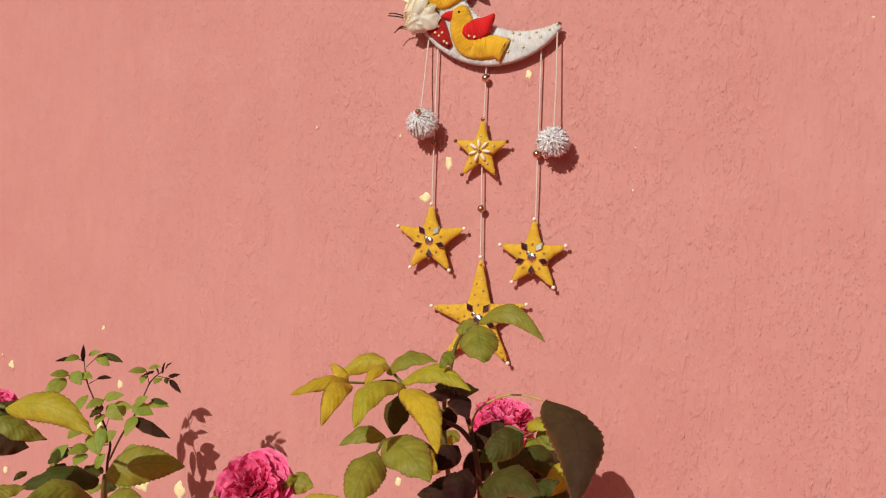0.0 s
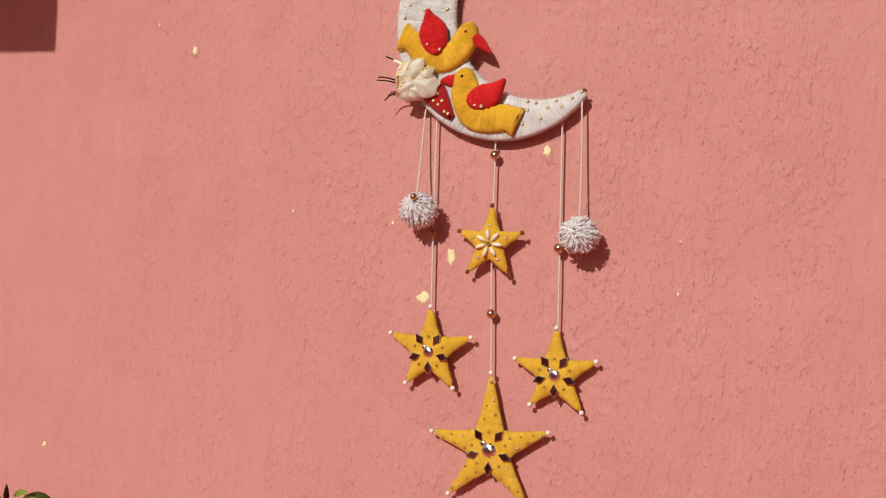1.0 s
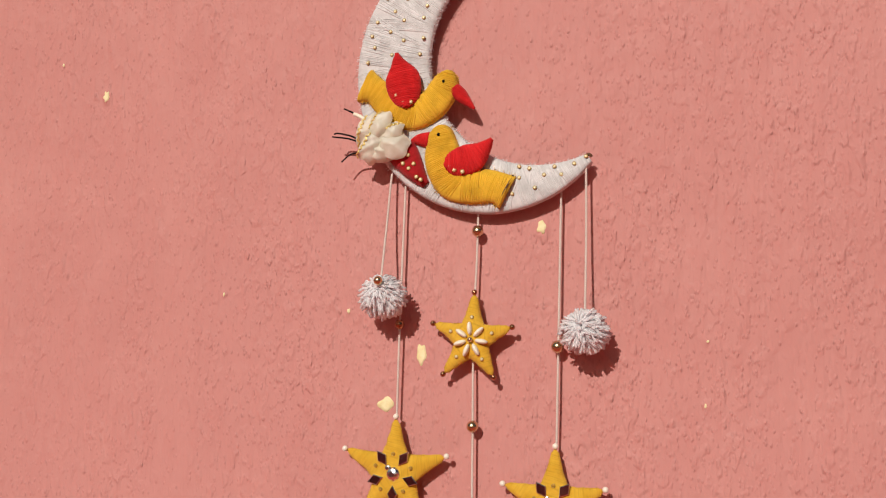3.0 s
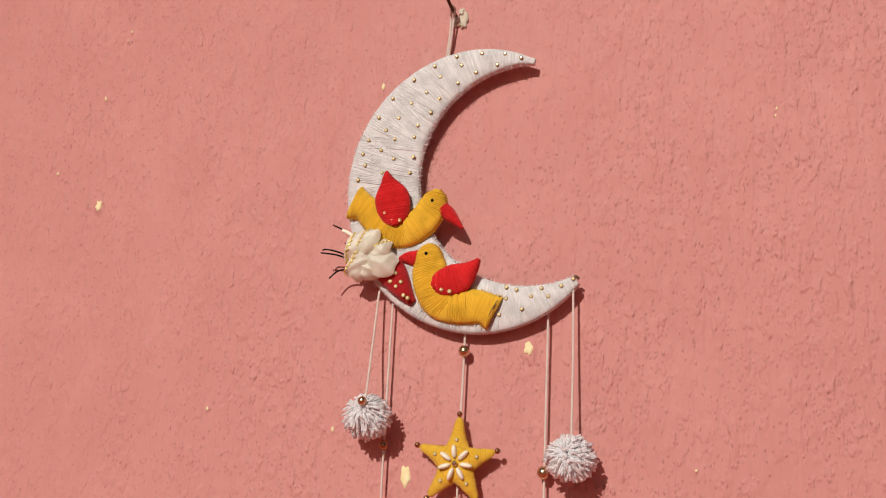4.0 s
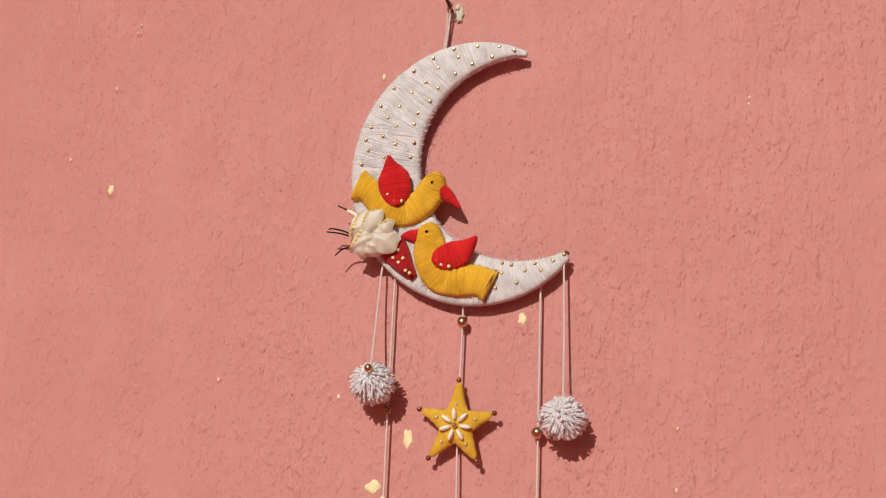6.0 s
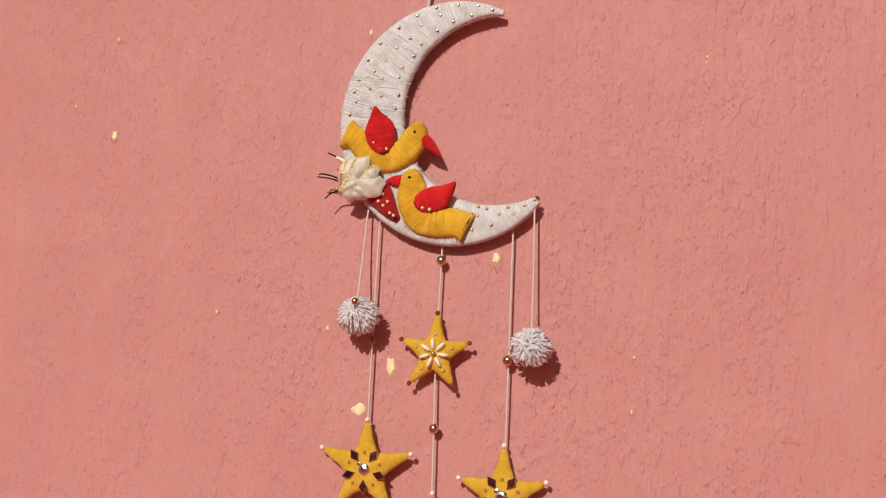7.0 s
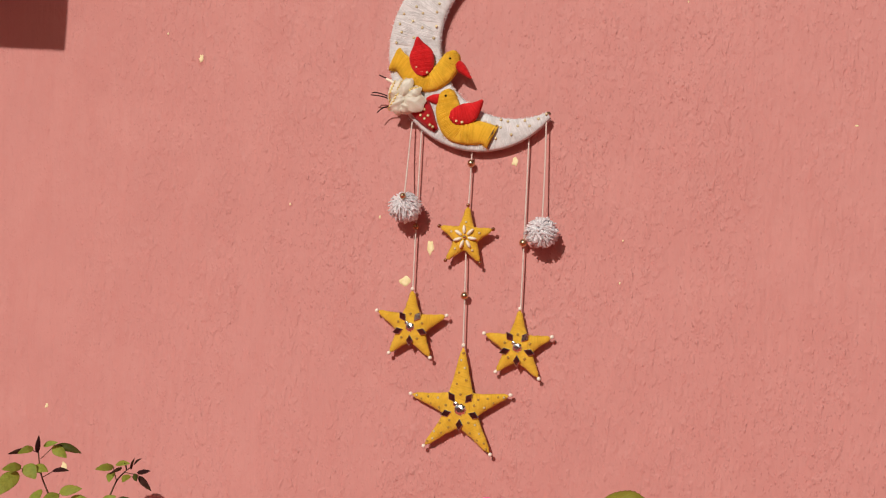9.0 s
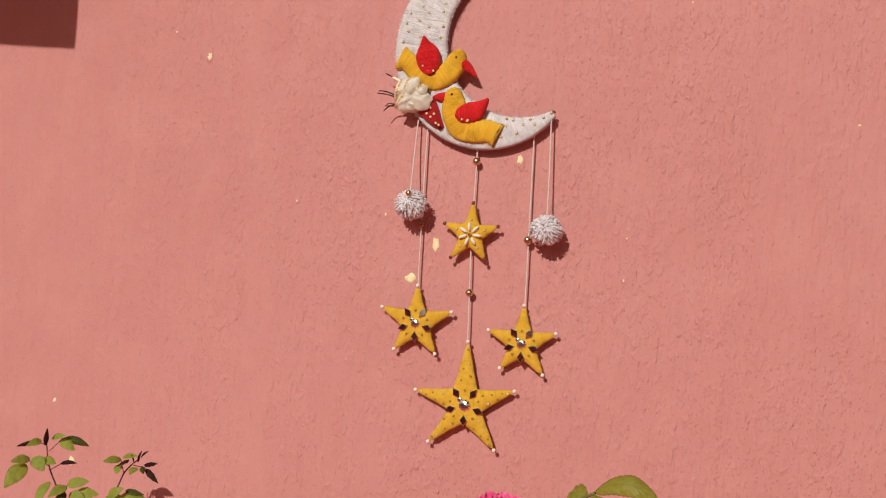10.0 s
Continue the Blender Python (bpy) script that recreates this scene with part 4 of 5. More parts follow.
# middle strand with two stars
s3 = top("hanging_strand", (0.2045, WALL, 1.6945), "off-white string with gold beads, a small and a large star", "hanging strand", "strands of the moon hanging")
string_part(s3, [(0.2046, 0.006, 1.7000), (0.2045, 0.008, 1.6945), (0.2042, 0.009, 1.6500), (0.2035, 0.010, 1.6200)])
string_part(s3, [(0.2025, 0.009, 1.5660), (0.2037, 0.010, 1.5052), (0.2045, 0.010, 1.4420)])
piece("bead", BALL["gold"], s3, at(0.2046, 1.6758, 0.0100, 0.0052), "round gold bead")
piece("bead", BALL["gold"], s3, at(0.2037, 1.5052, 0.0110, 0.0052), "round gold bead")
body, dirs = star(s3, 0.2030, 1.5800, (0.0400, 0.0362, 0.0362, 0.0385, 0.0370), (88, 18, -58, -130, -201), 0.42, 0.0150, "bronze", "small mustard wool star with a shell flower", 22)
for k in range(7):
    a = 95 + 360 * k / 7
    x, z = 0.2030 + 0.0098 * math.cos(radians(a)), 1.5800 + 0.0098 * math.sin(radians(a))
    piece("shell_petal", SHELL, body, at(x, z, 0.0218, 0.0058, 90 - a, 0.40, 1.0), "cream shell bead")
piece("flower_bead", BALL["gold"], body, at(0.2030, 1.5800, 0.0232, 0.0024), "tiny gold bead")
for d in dirs:
    piece("stone", STONE, body, at(0.2030 + d.x * 0.0195, 1.5800 + d.y * 0.0195, 0.0204, 0.0018))
ARMS = (0.0802, 0.0662, 0.0662, 0.0678, 0.0678)
body, dirs = star(s3, 0.2058, 1.3608, ARMS, (90, 19.6, -53, -133, -192.5), 0.335, 0.0130, "pearl", "large mustard wool star studded with gold stones", 23)
jewelled(body, dirs, 0.2058, 1.3608, 0.0, 0.0130, 0.0190, 0.0070, 0.0086)
for k, d in enumerate(dirs):
    side = Vector((-d.y, d.x))
    for along, off in ((0.40, 0.08), (0.47, -0.09), (0.58, 0.05), (0.66, -0.055), (0.78, 0.02), (0.89, -0.012)):
        p = d * ARMS[k] * along + side * off * 0.068
        piece("stone", AMBER if (k * 7 + round(along * 100)) % 3 else STONE, body, at(0.2058 + p.x, 1.3608 + p.y, 0.0188 - 0.0042 * along + 0.0005, 0.0018))

# strand with the star and the larger gold bead
s4 = top("hanging_strand", (0.2782, WALL, 1.7130), "off-white string with a gold bead and a mustard star", "hanging strand", "strands of the moon hanging")
string_part(s4, [(0.2783, 0.006, 1.7200), (0.2782, 0.007, 1.7110), (0.2776, 0.009, 1.5756), (0.2770, 0.009, 1.4926)])
piece("bead", BALL["gold"], s4, at(0.2773, 1.5756, 0.0120, 0.0055), "round gold bead")
body, dirs = star(s4, 0.2760, 1.4437, (0.0475, 0.0443, 0.0456, 0.0410, 0.0454), (89, 20, -53, -130, -199), 0.41, 0.0130, "pearl", "mustard wool star with diamond mirrors, pearl tips", 24)
jewelled(body, dirs, 0.2760, 1.4437, 0.5, 0.0130, 0.0165, 0.0068, 0.0068)

# short strand with the second pompom
s5 = top("hanging_strand", (0.3008, WALL, 1.7350), "off-white string with a white wool pompom", "hanging strand", "strands of the moon hanging")
string_part(s5, [(0.3010, 0.009, 1.7385), (0.3008, 0.011, 1.7320), (0.3018, 0.014, 1.6700), (0.3025, 0.022, 1.6030)])
pompom(s5, 0.3022, 1.5885, 0.0225, 0.0183, 12, (-0.12, -0.66, 0.22))
bm = bmesh.new()
tube(bm, [(0.2995, WALL - 0.010, 1.7385), (0.3030, WALL - 0.011, 1.7405), (0.3055, WALL - 0.010, 1.7385)], 0.0016, 0.0012, 7)
part("knot", bm, "stem_brown", s5, "dark knot at the moon's tip")

moon_hanging.location += Vector((0.0011, -0.004, -0.0009))
for ob in moon_hanging.children:
    if ob.name.startswith("bird"):
        ob.location += Vector((0.0014, 0.0, -0.0014))
s1.location.y -= 0.004
s5.location.y -= 0.004

# ---- the roses ----
def leaf(bush, kind, base, tip, width, arch, bulge=(0, 0, 0), face=(0.30, -0.72, 0.62)):
    """A toothed rose leaflet with a folded midrib that arches from base to tip."""
    base, tip = Vector(base), Vector(tip)
    axis = tip - base
    length = axis.length
    axis.normalize()
    rnd = random.Random(round(base.x * 7919 + tip.z * 104729 + width * 1e5))
    up = Vector(face) + Vector([rnd.uniform(-0.3, 0.3) for _ in range(3)])
    up = (up - axis * up.dot(axis)).normalized()
    side = axis.cross(up)
    bm = bmesh.new()
    uv = bm.loops.layers.uv.verify()
    rows, cols = 48, 8
    fold, curl = rnd.uniform(0.08, 0.22), rnd.uniform(0.35, 0.85)
    if kind == "young":
        curl *= 0.35
    wavy = 0.015 if kind == "young" else 0.04
    twist = rnd.uniform(-0.25, 0.25)
    bend = rnd.uniform(-0.06, 0.06)
    grid = []
    for i in range(rows + 1):
        u = i / rows
        w = width / 2 * 0.98 * (max(0.0, math.sin(math.pi * u ** 0.80)) ** 0.80) * (1.08 - 0.20 * u)
        tooth = (0.075 * ((i % 3) / 2.0) - 0.03) * (0.08 < u < 0.96)
        mid = base + axis * length * u + up * length * arch * math.sin(math.pi * u) * (1.15 - 0.5 * u) + (side * bend + Vector(bulge)) * length * math.sin(math.pi * u)
        s2, u2 = side * math.cos(twist * u) + up * math.sin(twist * u), up * math.cos(twist * u) - side * math.sin(twist * u)
        row = []
        for j in range(cols + 1):
            v = 2 * j / cols - 1
            ripple = wavy * width * math.sin(u * 21 + v * 2) * abs(v)
            row.append(bm.verts.new(mid + s2 * w * v * (1 + tooth * (abs(v) == 1)) + u2 * (fold * w * abs(v) - curl * w * v * v + ripple)))
        grid.append(row)
    for i in range(rows):
        for j in range(cols):
            f = bm.faces.new((grid[i][j], grid[i][j + 1], grid[i + 1][j + 1], grid[i + 1][j]))
            for loop, c in zip(f.loops, ((i, j), (i, j + 1), (i + 1, j + 1), (i + 1, j))):
                loop[uv].uv = (c[0] / rows, c[1] / cols)
    part("leaf", bm, kind, bush, normals=False)


def stem(bush, pts, r0, r1, material="stem"):
    bm = bmesh.new()
    tube(bm, pts, r0, r1, 8, 6)
    part("stem", bm, material, bush)


def petal_mesh(seed):
    rnd = random.Random(seed)
    bm = bmesh.new()
    uv = bm.loops.layers.uv.verify()
    rows, cols = 9, 8
    grid = []
    dent = rnd.uniform(0.02, 0.10)
    for i in range(rows + 1):
        u = i / rows
        w = 0.5 * math.sin(math.pi * (0.12 + 0.70 * u ** 0.9)) ** 0.8
        row = []
        for j in range(cols + 1):
            v = 2 * j / cols - 1
            y = 0.30 * u * u - 0.42 * v * v * w - 0.36 * max(0, u - 0.7) ** 1.5 * 3 + 0.075 * math.sin(6 * v + seed) * u * u
            z = u - dent * (1 - abs(v)) * (u > 0.9) - 0.16 * v * v * u
            row.append(bm.verts.new((w * v, -y, z)))
        grid.append(row)
    for i in range(rows):
        for j in range(cols):
            f = bm.faces.new((grid[i][j], grid[i][j + 1], grid[i + 1][j + 1], grid[i + 1][j]))
            for loop, c in zip(f.loops, ((i, j), (i, j + 1), (i + 1, j + 1), (i + 1, j))):
                loop[uv].uv = (c[0] / rows, c[1] / cols)
    me = bpy.data.meshes.new("petal")
    bm.to_mesh(me)
    bm.free()
    me.materials.append(M["petal"])
    me.polygons.foreach_set("use_smooth", [True] * len(me.polygons))
    return me


PETALS = [petal_mesh(k) for k in range(6)]


def rose(bush, centre, axis, radius, seed):
    """A full double rose: rings of cupped petals, closing towards a crumpled heart."""
    rnd = random.Random(seed)
    c, ax = Vector(centre), Vector(axis).normalized()
    bm = bmesh.new()
    base = c - ax * radius * 0.42
    tube(bm, [base - ax * radius * 0.30, base - ax * radius * 0.1, base + ax * radius * 0.14], radius * 0.10, radius * 0.22, 10)
    flower = part("rose_flower", bm, "stem", bush, "full double bright pink rose")
    turn = ax.to_track_quat("Z", "Y").to_matrix().to_4x4()
    for n, tilt, length, width in ((6, 100, 1.0, 1.30), (7, 84, 1.02, 1.25), (7, 70, 0.98, 1.10), (8, 57, 0.92, 0.95), (9, 45, 0.84, 0.80), (10, 33, 0.76, 0.62), (9, 20, 0.70, 0.50), (7, 9, 0.66, 0.42)):
        first = rnd.uniform(0, 360)
        for k in range(n):
            az = first + 360 * k / n + rnd.uniform(-14, 14)
            size = radius * length * rnd.uniform(0.9, 1.08)
            m = Matrix.Translation(base) @ turn @ pose(0, 0, 0, 0, 0, az) @ pose(0, radius * 0.05, 0, -(tilt + rnd.uniform(-11, 11)), rnd.uniform(-15, 15), 0)
            piece("petal", rnd.choice(PETALS), flower, m @ Matrix.Diagonal((size * width, -size * rnd.uniform(0.7, 1.2), size, 1)))
    return flower


# slender rose bush with small young leaves against the wall
bush = top("rose_bush", (-0.246, 1.262, 0.0), "slender rose bush with small young leaves against the wall", "rose bush", "rose bushes along the wall")
leaf(bush, "young", (-0.2844, 1.2072, 1.1654), (-0.2588, 1.2124, 1.1916), 0.0231, 0.10)
leaf(bush, "young", (-0.2540, 1.2489, 1.2029), (-0.2306, 1.2350, 1.1765), 0.0231, 0.10)
leaf(bush, "dark_green", (-0.1854, 1.2341, 1.1752), (-0.1523, 1.2358, 1.1755), 0.0222, 0.10)
leaf(bush, "young", (-0.1901, 1.2340, 1.1884), (-0.1596, 1.2320, 1.1836), 0.0222, 0.10)
leaf(bush, "young", (-0.2610, 1.2461, 1.2168), (-0.2613, 1.2119, 1.1984), 0.0200, 0.10)
leaf(bush, "dark_green", (-0.2707, 1.2207, 1.1642), (-0.2711, 1.1863, 1.1511), 0.0262, 0.10)
leaf(bush, "dark_green", (-0.2421, 1.2477, 1.1619), (-0.2392, 1.2172, 1.1481), 0.0277, 0.10)
leaf(bush, "dark_green", (-0.1756, 1.2384, 1.1618), (-0.1778, 1.2076, 1.1583), 0.0222, 0.10)
leaf(bush, "maroon", (-0.2733, 1.2367, 1.2978), (-0.2832, 1.2103, 1.2953), 0.0062, 0.10)
leaf(bush, "young", (-0.2711, 1.2391, 1.2998), (-0.2755, 1.2177, 1.2951), 0.0106, 0.10)
leaf(bush, "young", (-0.2626, 1.2471, 1.3014), (-0.2437, 1.2485, 1.3065), 0.0081, 0.10)
leaf(bush, "young", (-0.2544, 1.2545, 1.3012), (-0.2343, 1.2540, 1.2880), 0.0137, 0.10)
leaf(bush, "dark_green", (-0.2514, 1.2573, 1.3024), (-0.2221, 1.2653, 1.2927), 0.0100, 0.10)
leaf(bush, "young", (-0.2783, 1.2290, 1.2794), (-0.2857, 1.2049, 1.2780), 0.0131, 0.10)
leaf(bush, "young", (-0.2800, 1.2260, 1.2720), (-0.2867, 1.1980, 1.2480), 0.0206, 0.10)
leaf(bush, "young", (-0.2757, 1.2314, 1.2793), (-0.2572, 1.2295, 1.2650), 0.0169, 0.10)
leaf(bush, "young", (-0.2694, 1.2367, 1.2757), (-0.2481, 1.2392, 1.2729), 0.0144, 0.10)
leaf(bush, "maroon", (-0.2520, 1.2517, 1.2713), (-0.2305, 1.2548, 1.2728), 0.0062, 0.10)
leaf(bush, "maroon", (-0.2672, 1.2416, 1.2934), (-0.2604, 1.2349, 1.3162), 0.0062, 0.10)
leaf(bush, "young", (-0.2430, 1.2544, 1.2436), (-0.2499, 1.2300, 1.2348), 0.0144, 0.10)
leaf(bush, "young", (-0.2429, 1.2550, 1.2464), (-0.2167, 1.2626, 1.2511), 0.0144, 0.10)
leaf(bush, "dark_green", (-0.2430, 1.2530, 1.2371), (-0.2449, 1.2321, 1.2240), 0.0125, 0.10)
leaf(bush, "young", (-0.2384, 1.2570, 1.2369), (-0.2135, 1.2585, 1.2194), 0.0187, 0.10)
leaf(bush, "young", (-0.2336, 1.2608, 1.2353), (-0.2063, 1.2680, 1.2349), 0.0156, 0.10)
leaf(bush, "young", (-0.2407, 1.2525, 1.2257), (-0.2380, 1.2358, 1.2134), 0.0156, 0.10)
leaf(bush, "young", (-0.2404, 1.2495, 1.2116), (-0.2296, 1.2339, 1.1779), 0.0150, 0.10)
leaf(bush, "young", (-0.2581, 1.2422, 1.2503), (-0.2584, 1.2198, 1.2246), 0.0125, 0.10)
leaf(bush, "young", (-0.1483, 1.1975, 1.2528), (-0.1209, 1.2020, 1.2429), 0.0184, 0.10)
leaf(bush, "young", (-0.1354, 1.2083, 1.2538), (-0.1078, 1.2143, 1.2520), 0.0155, 0.10)
leaf(bush, "young", (-0.1463, 1.1991, 1.2527), (-0.1279, 1.2007, 1.2641), 0.0126, 0.10)
leaf(bush, "dark_green", (-0.1326, 1.2116, 1.2595), (-0.1091, 1.2140, 1.2557), 0.0080, 0.10)
leaf(bush, "young", (-0.1447, 1.1978, 1.2403), (-0.1424, 1.1786, 1.2186), 0.0172, 0.10)
leaf(bush, "maroon", (-0.1473, 1.1950, 1.2378), (-0.1019, 1.2105, 1.2153), 0.0172, 0.10)
leaf(bush, "young", (-0.1530, 1.1915, 1.2438), (-0.1542, 1.1768, 1.2538), 0.0126, 0.10)
leaf(bush, "dark_green", (-0.2670, 1.2188, 1.1868), (-0.2725, 1.1919, 1.1700), 0.0200, 0.10)
leaf(bush, "young", (-0.2488, 1.2355, 1.1862), (-0.2576, 1.2091, 1.1804), 0.0169, 0.10)
leaf(bush, "young", (-0.2494, 1.2325, 1.1775), (-0.2493, 1.2125, 1.1657), 0.0200, 0.10)
leaf(bush, "young", (-0.2382, 1.2469, 1.1934), (-0.2175, 1.2519, 1.2061), 0.0156, 0.10)
leaf(bush, "young", (-0.2390, 1.2370, 1.1605), (-0.2237, 1.2394, 1.1789), 0.0187, 0.10)
leaf(bush, "dark_green", (-0.2610, 1.2173, 1.1620), (-0.2632, 1.1970, 1.1574), 0.0187, 0.10)
leaf(bush, "young", (-0.2337, 1.2359, 1.1412), (-0.2295, 1.2197, 1.1310), 0.0219, 0.10)
leaf(bush, "young", (-0.2165, 1.2531, 1.1482), (-0.1934, 1.2519, 1.1338), 0.0219, 0.10)
leaf(bush, "dark_green", (-0.2202, 1.2491, 1.1457), (-0.2174, 1.2302, 1.1301), 0.0206, 0.10)
leaf(bush, "dark_green", (-0.2962, 1.1824, 1.1595), (-0.2968, 1.1619, 1.1525), 0.0094, 0.10)
leaf(bush, "young", (-0.1410, 1.2113, 1.2950), (-0.1491, 1.1887, 1.2941), 0.0109, 0.10)
leaf(bush, "young", (-0.1391, 1.2130, 1.2966), (-0.1204, 1.2130, 1.2990), 0.0092, 0.10)
leaf(bush, "maroon", (-0.1339, 1.2167, 1.2933), (-0.1371, 1.1978, 1.2886), 0.0069, 0.10)
leaf(bush, "young", (-0.1413, 1.2099, 1.2880), (-0.1361, 1.1970, 1.2795), 0.0098, 0.10)
leaf(bush, "young", (-0.1264, 1.2212, 1.2846), (-0.1248, 1.2060, 1.2788), 0.0092, 0.10)
leaf(bush, "maroon", (-0.1200, 1.2266, 1.2869), (-0.1017, 1.2260, 1.2902), 0.0069, 0.10)
leaf(bush, "maroon", (-0.1179, 1.2276, 1.2828), (-0.0984, 1.2245, 1.2677), 0.0080, 0.10)
leaf(bush, "dark_green", (-0.1220, 1.2249, 1.2856), (-0.1130, 1.2154, 1.2791), 0.0063, 0.10)
leaf(bush, "maroon", (-0.1257, 1.2226, 1.2897), (-0.1171, 1.2165, 1.3054), 0.0034, 0.10)
leaf(bush, "maroon", (-0.1236, 1.2252, 1.2951), (-0.1108, 1.2213, 1.3046), 0.0034, 0.10)
leaf(bush, "maroon", (-0.1292, 1.2199, 1.2897), (-0.1258, 1.2089, 1.3007), 0.0046, 0.10)
stem(bush, [(-0.2679, 1.2427, 1.3049), (-0.2614, 1.2430, 1.2704), (-0.2534, 1.2461, 1.2488), (-0.2454, 1.2494, 1.2301), (-0.2361, 1.2522, 1.2072), (-0.2290, 1.2534, 1.1874), (-0.2280, 1.2481, 1.1653), (-0.2220, 1.2398, 1.1217), (-0.2156, 1.2321, 1.0844)], 0.0007, 0.0022, "stem_brown")
stem(bush, [(-0.1249, 1.2240, 1.2937), (-0.1310, 1.2180, 1.2871), (-0.1364, 1.2121, 1.2777), (-0.1407, 1.2051, 1.2592), (-0.1449, 1.1980, 1.2422), (-0.1884, 1.2263, 1.2075), (-0.2206, 1.2424, 1.1701)], 0.0006, 0.0014, "stem_brown")
stem(bush, [(-0.2664, 1.2424, 1.2934), (-0.2733, 1.2367, 1.2978)], 0.0005, 0.0005, "stem_brown")
stem(bush, [(-0.2633, 1.2441, 1.2861), (-0.2542, 1.2543, 1.2995)], 0.0005, 0.0005, "stem_brown")
stem(bush, [(-0.2602, 1.2438, 1.2689), (-0.2789, 1.2278, 1.2760)], 0.0005, 0.0005, "stem_brown")
stem(bush, [(-0.2587, 1.2444, 1.2646), (-0.2503, 1.2532, 1.2715)], 0.0005, 0.0005, "stem_brown")
stem(bush, [(-0.2454, 1.2494, 1.2301), (-0.2422, 1.2555, 1.2456)], 0.0005, 0.0005, "stem_brown")
stem(bush, [(-0.1449, 1.1980, 1.2422), (-0.1354, 1.2083, 1.2538)], 0.0005, 0.0005, "stem_brown")
stem(bush, [(-0.2361, 1.2522, 1.2072), (-0.2336, 1.2607, 1.2347)], 0.0005, 0.0005, "stem_brown")
stem(bush, [(-0.1364, 1.2121, 1.2777), (-0.1409, 1.2112, 1.2939)], 0.0005, 0.0005, "stem_brown")
stem(bush, [(-0.1300, 1.2188, 1.2870), (-0.1180, 1.2276, 1.2834)], 0.0005, 0.0005, "stem_brown")
stem(bush, [(-0.2294, 1.2530, 1.1874), (-0.2487, 1.2354, 1.1857), (-0.2668, 1.2187, 1.1854)], 0.0006, 0.0005, "stem_brown")
stem(bush, [(-0.2156, 1.2321, 1.0844), (-0.2206, 1.2471, 0.62), (-0.2456, 1.2621, -0.02)], 0.0028, 0.0075, "stem_brown")

bush.matrix_basis = pose(0.6198, 0.2760, 1.4456) @ Matrix.Scale(1.018, 4) @ pose(-0.6198, -0.2760, -1.4456) @ bush.matrix_basis

# rose bush with one open bright pink rose
bush = top("rose_bush", (0.263, 1.343, 0.0), "rose bush with one open bright pink rose", "rose bush", "rose bushes along the wall")
rose(bush, (0.2878, 1.2989, 1.2678), (0.15, -0.35, 0.93), 0.038, 82)
leaf(bush, "green", (0.3274, 1.3078, 1.2509), (0.3648, 1.2801, 1.2211), 0.0269, 0.12)
leaf(bush, "green", (0.3160, 1.3027, 1.2412), (0.3508, 1.2745, 1.2127), 0.0282, 0.10)
leaf(bush, "green", (0.2717, 1.2862, 1.2301), (0.2725, 1.2485, 1.2062), 0.0257, 0.10)
leaf(bush, "yellow_green", (0.3119, 1.3041, 1.2552), (0.3531, 1.2847, 1.2584), 0.0192, 0.20)
leaf(bush, "green", (0.2992, 1.2942, 1.2251), (0.3433, 1.2688, 1.1978), 0.0295, 0.10)
leaf(bush, "dark_green", (0.2782, 1.2871, 1.2243), (0.3113, 1.2590, 1.1962), 0.0321, 0.10)
leaf(bush, "yellow_green", (0.3619, 1.3057, 1.1982), (0.3444, 1.2662, 1.1863), 0.0231, 0.10)
leaf(bush, "green", (0.3203, 1.3008, 1.2261), (0.3656, 1.2779, 1.2106), 0.0231, 0.10)
stem(bush, [(0.2883, 1.2950, 1.2461), (0.2896, 1.3000, 1.2167), (0.2920, 1.2901, 1.1732), (0.2927, 1.2833, 1.1132)], 0.0018, 0.0030)
stem(bush, [(0.2945, 1.2836, 1.2329), (0.3142, 1.2867, 1.2437), (0.3328, 1.2889, 1.2545)], 0.0010, 0.0008)
leaf(bush, "green", (0.3457, 1.2869, 1.2661), (0.3888, 1.2723, 1.2434), 0.0301, 0.10)
leaf(bush, "green", (0.3314, 1.3009, 1.2512), (0.3631, 1.2849, 1.2354), 0.0221, 0.10)
leaf(bush, "green", (0.2397, 1.2782, 1.2452), (0.2296, 1.2486, 1.2316), 0.0248, 0.10)
leaf(bush, "green", (0.3215, 1.3111, 1.2635), (0.3412, 1.2946, 1.2583), 0.0112, 0.10)
stem(bush, [(0.2927, 1.2833, 1.1132), (0.2877, 1.3133, 0.62), (0.2627, 1.3433, -0.02)], 0.0028, 0.0075, "stem_brown")

# low rose bush with a full pink rose
bush = top("rose_bush", (0.046, 1.173, 0.0), "low rose bush with a full pink rose", "rose bush", "rose bushes along the wall")
rose(bush, (0.0962, 1.0829, 1.2115), (0.3, -0.8, 0.55), 0.041, 76)
leaf(bush, "green", (0.1225, 1.1115, 1.2119), (0.1493, 1.1139, 1.2076), 0.0237, 0.10)
leaf(bush, "green", (0.1280, 1.1116, 1.2010), (0.1281, 1.1050, 1.2196), 0.0214, 0.10)
leaf(bush, "yellow_green", (0.1386, 1.1162, 1.1956), (0.1729, 1.1243, 1.1990), 0.0154, 0.10)
leaf(bush, "green", (0.0724, 1.0747, 1.1959), (0.0617, 1.0526, 1.1897), 0.0237, 0.10)
stem(bush, [(0.0859, 1.0972, 1.1993), (0.0843, 1.1088, 1.1617), (0.0762, 1.1128, 1.1189)], 0.0018, 0.0030)
stem(bush, [(0.0762, 1.1128, 1.1189), (0.0712, 1.1428, 0.62), (0.0462, 1.1728, -0.02)], 0.0028, 0.0075, "stem_brown")

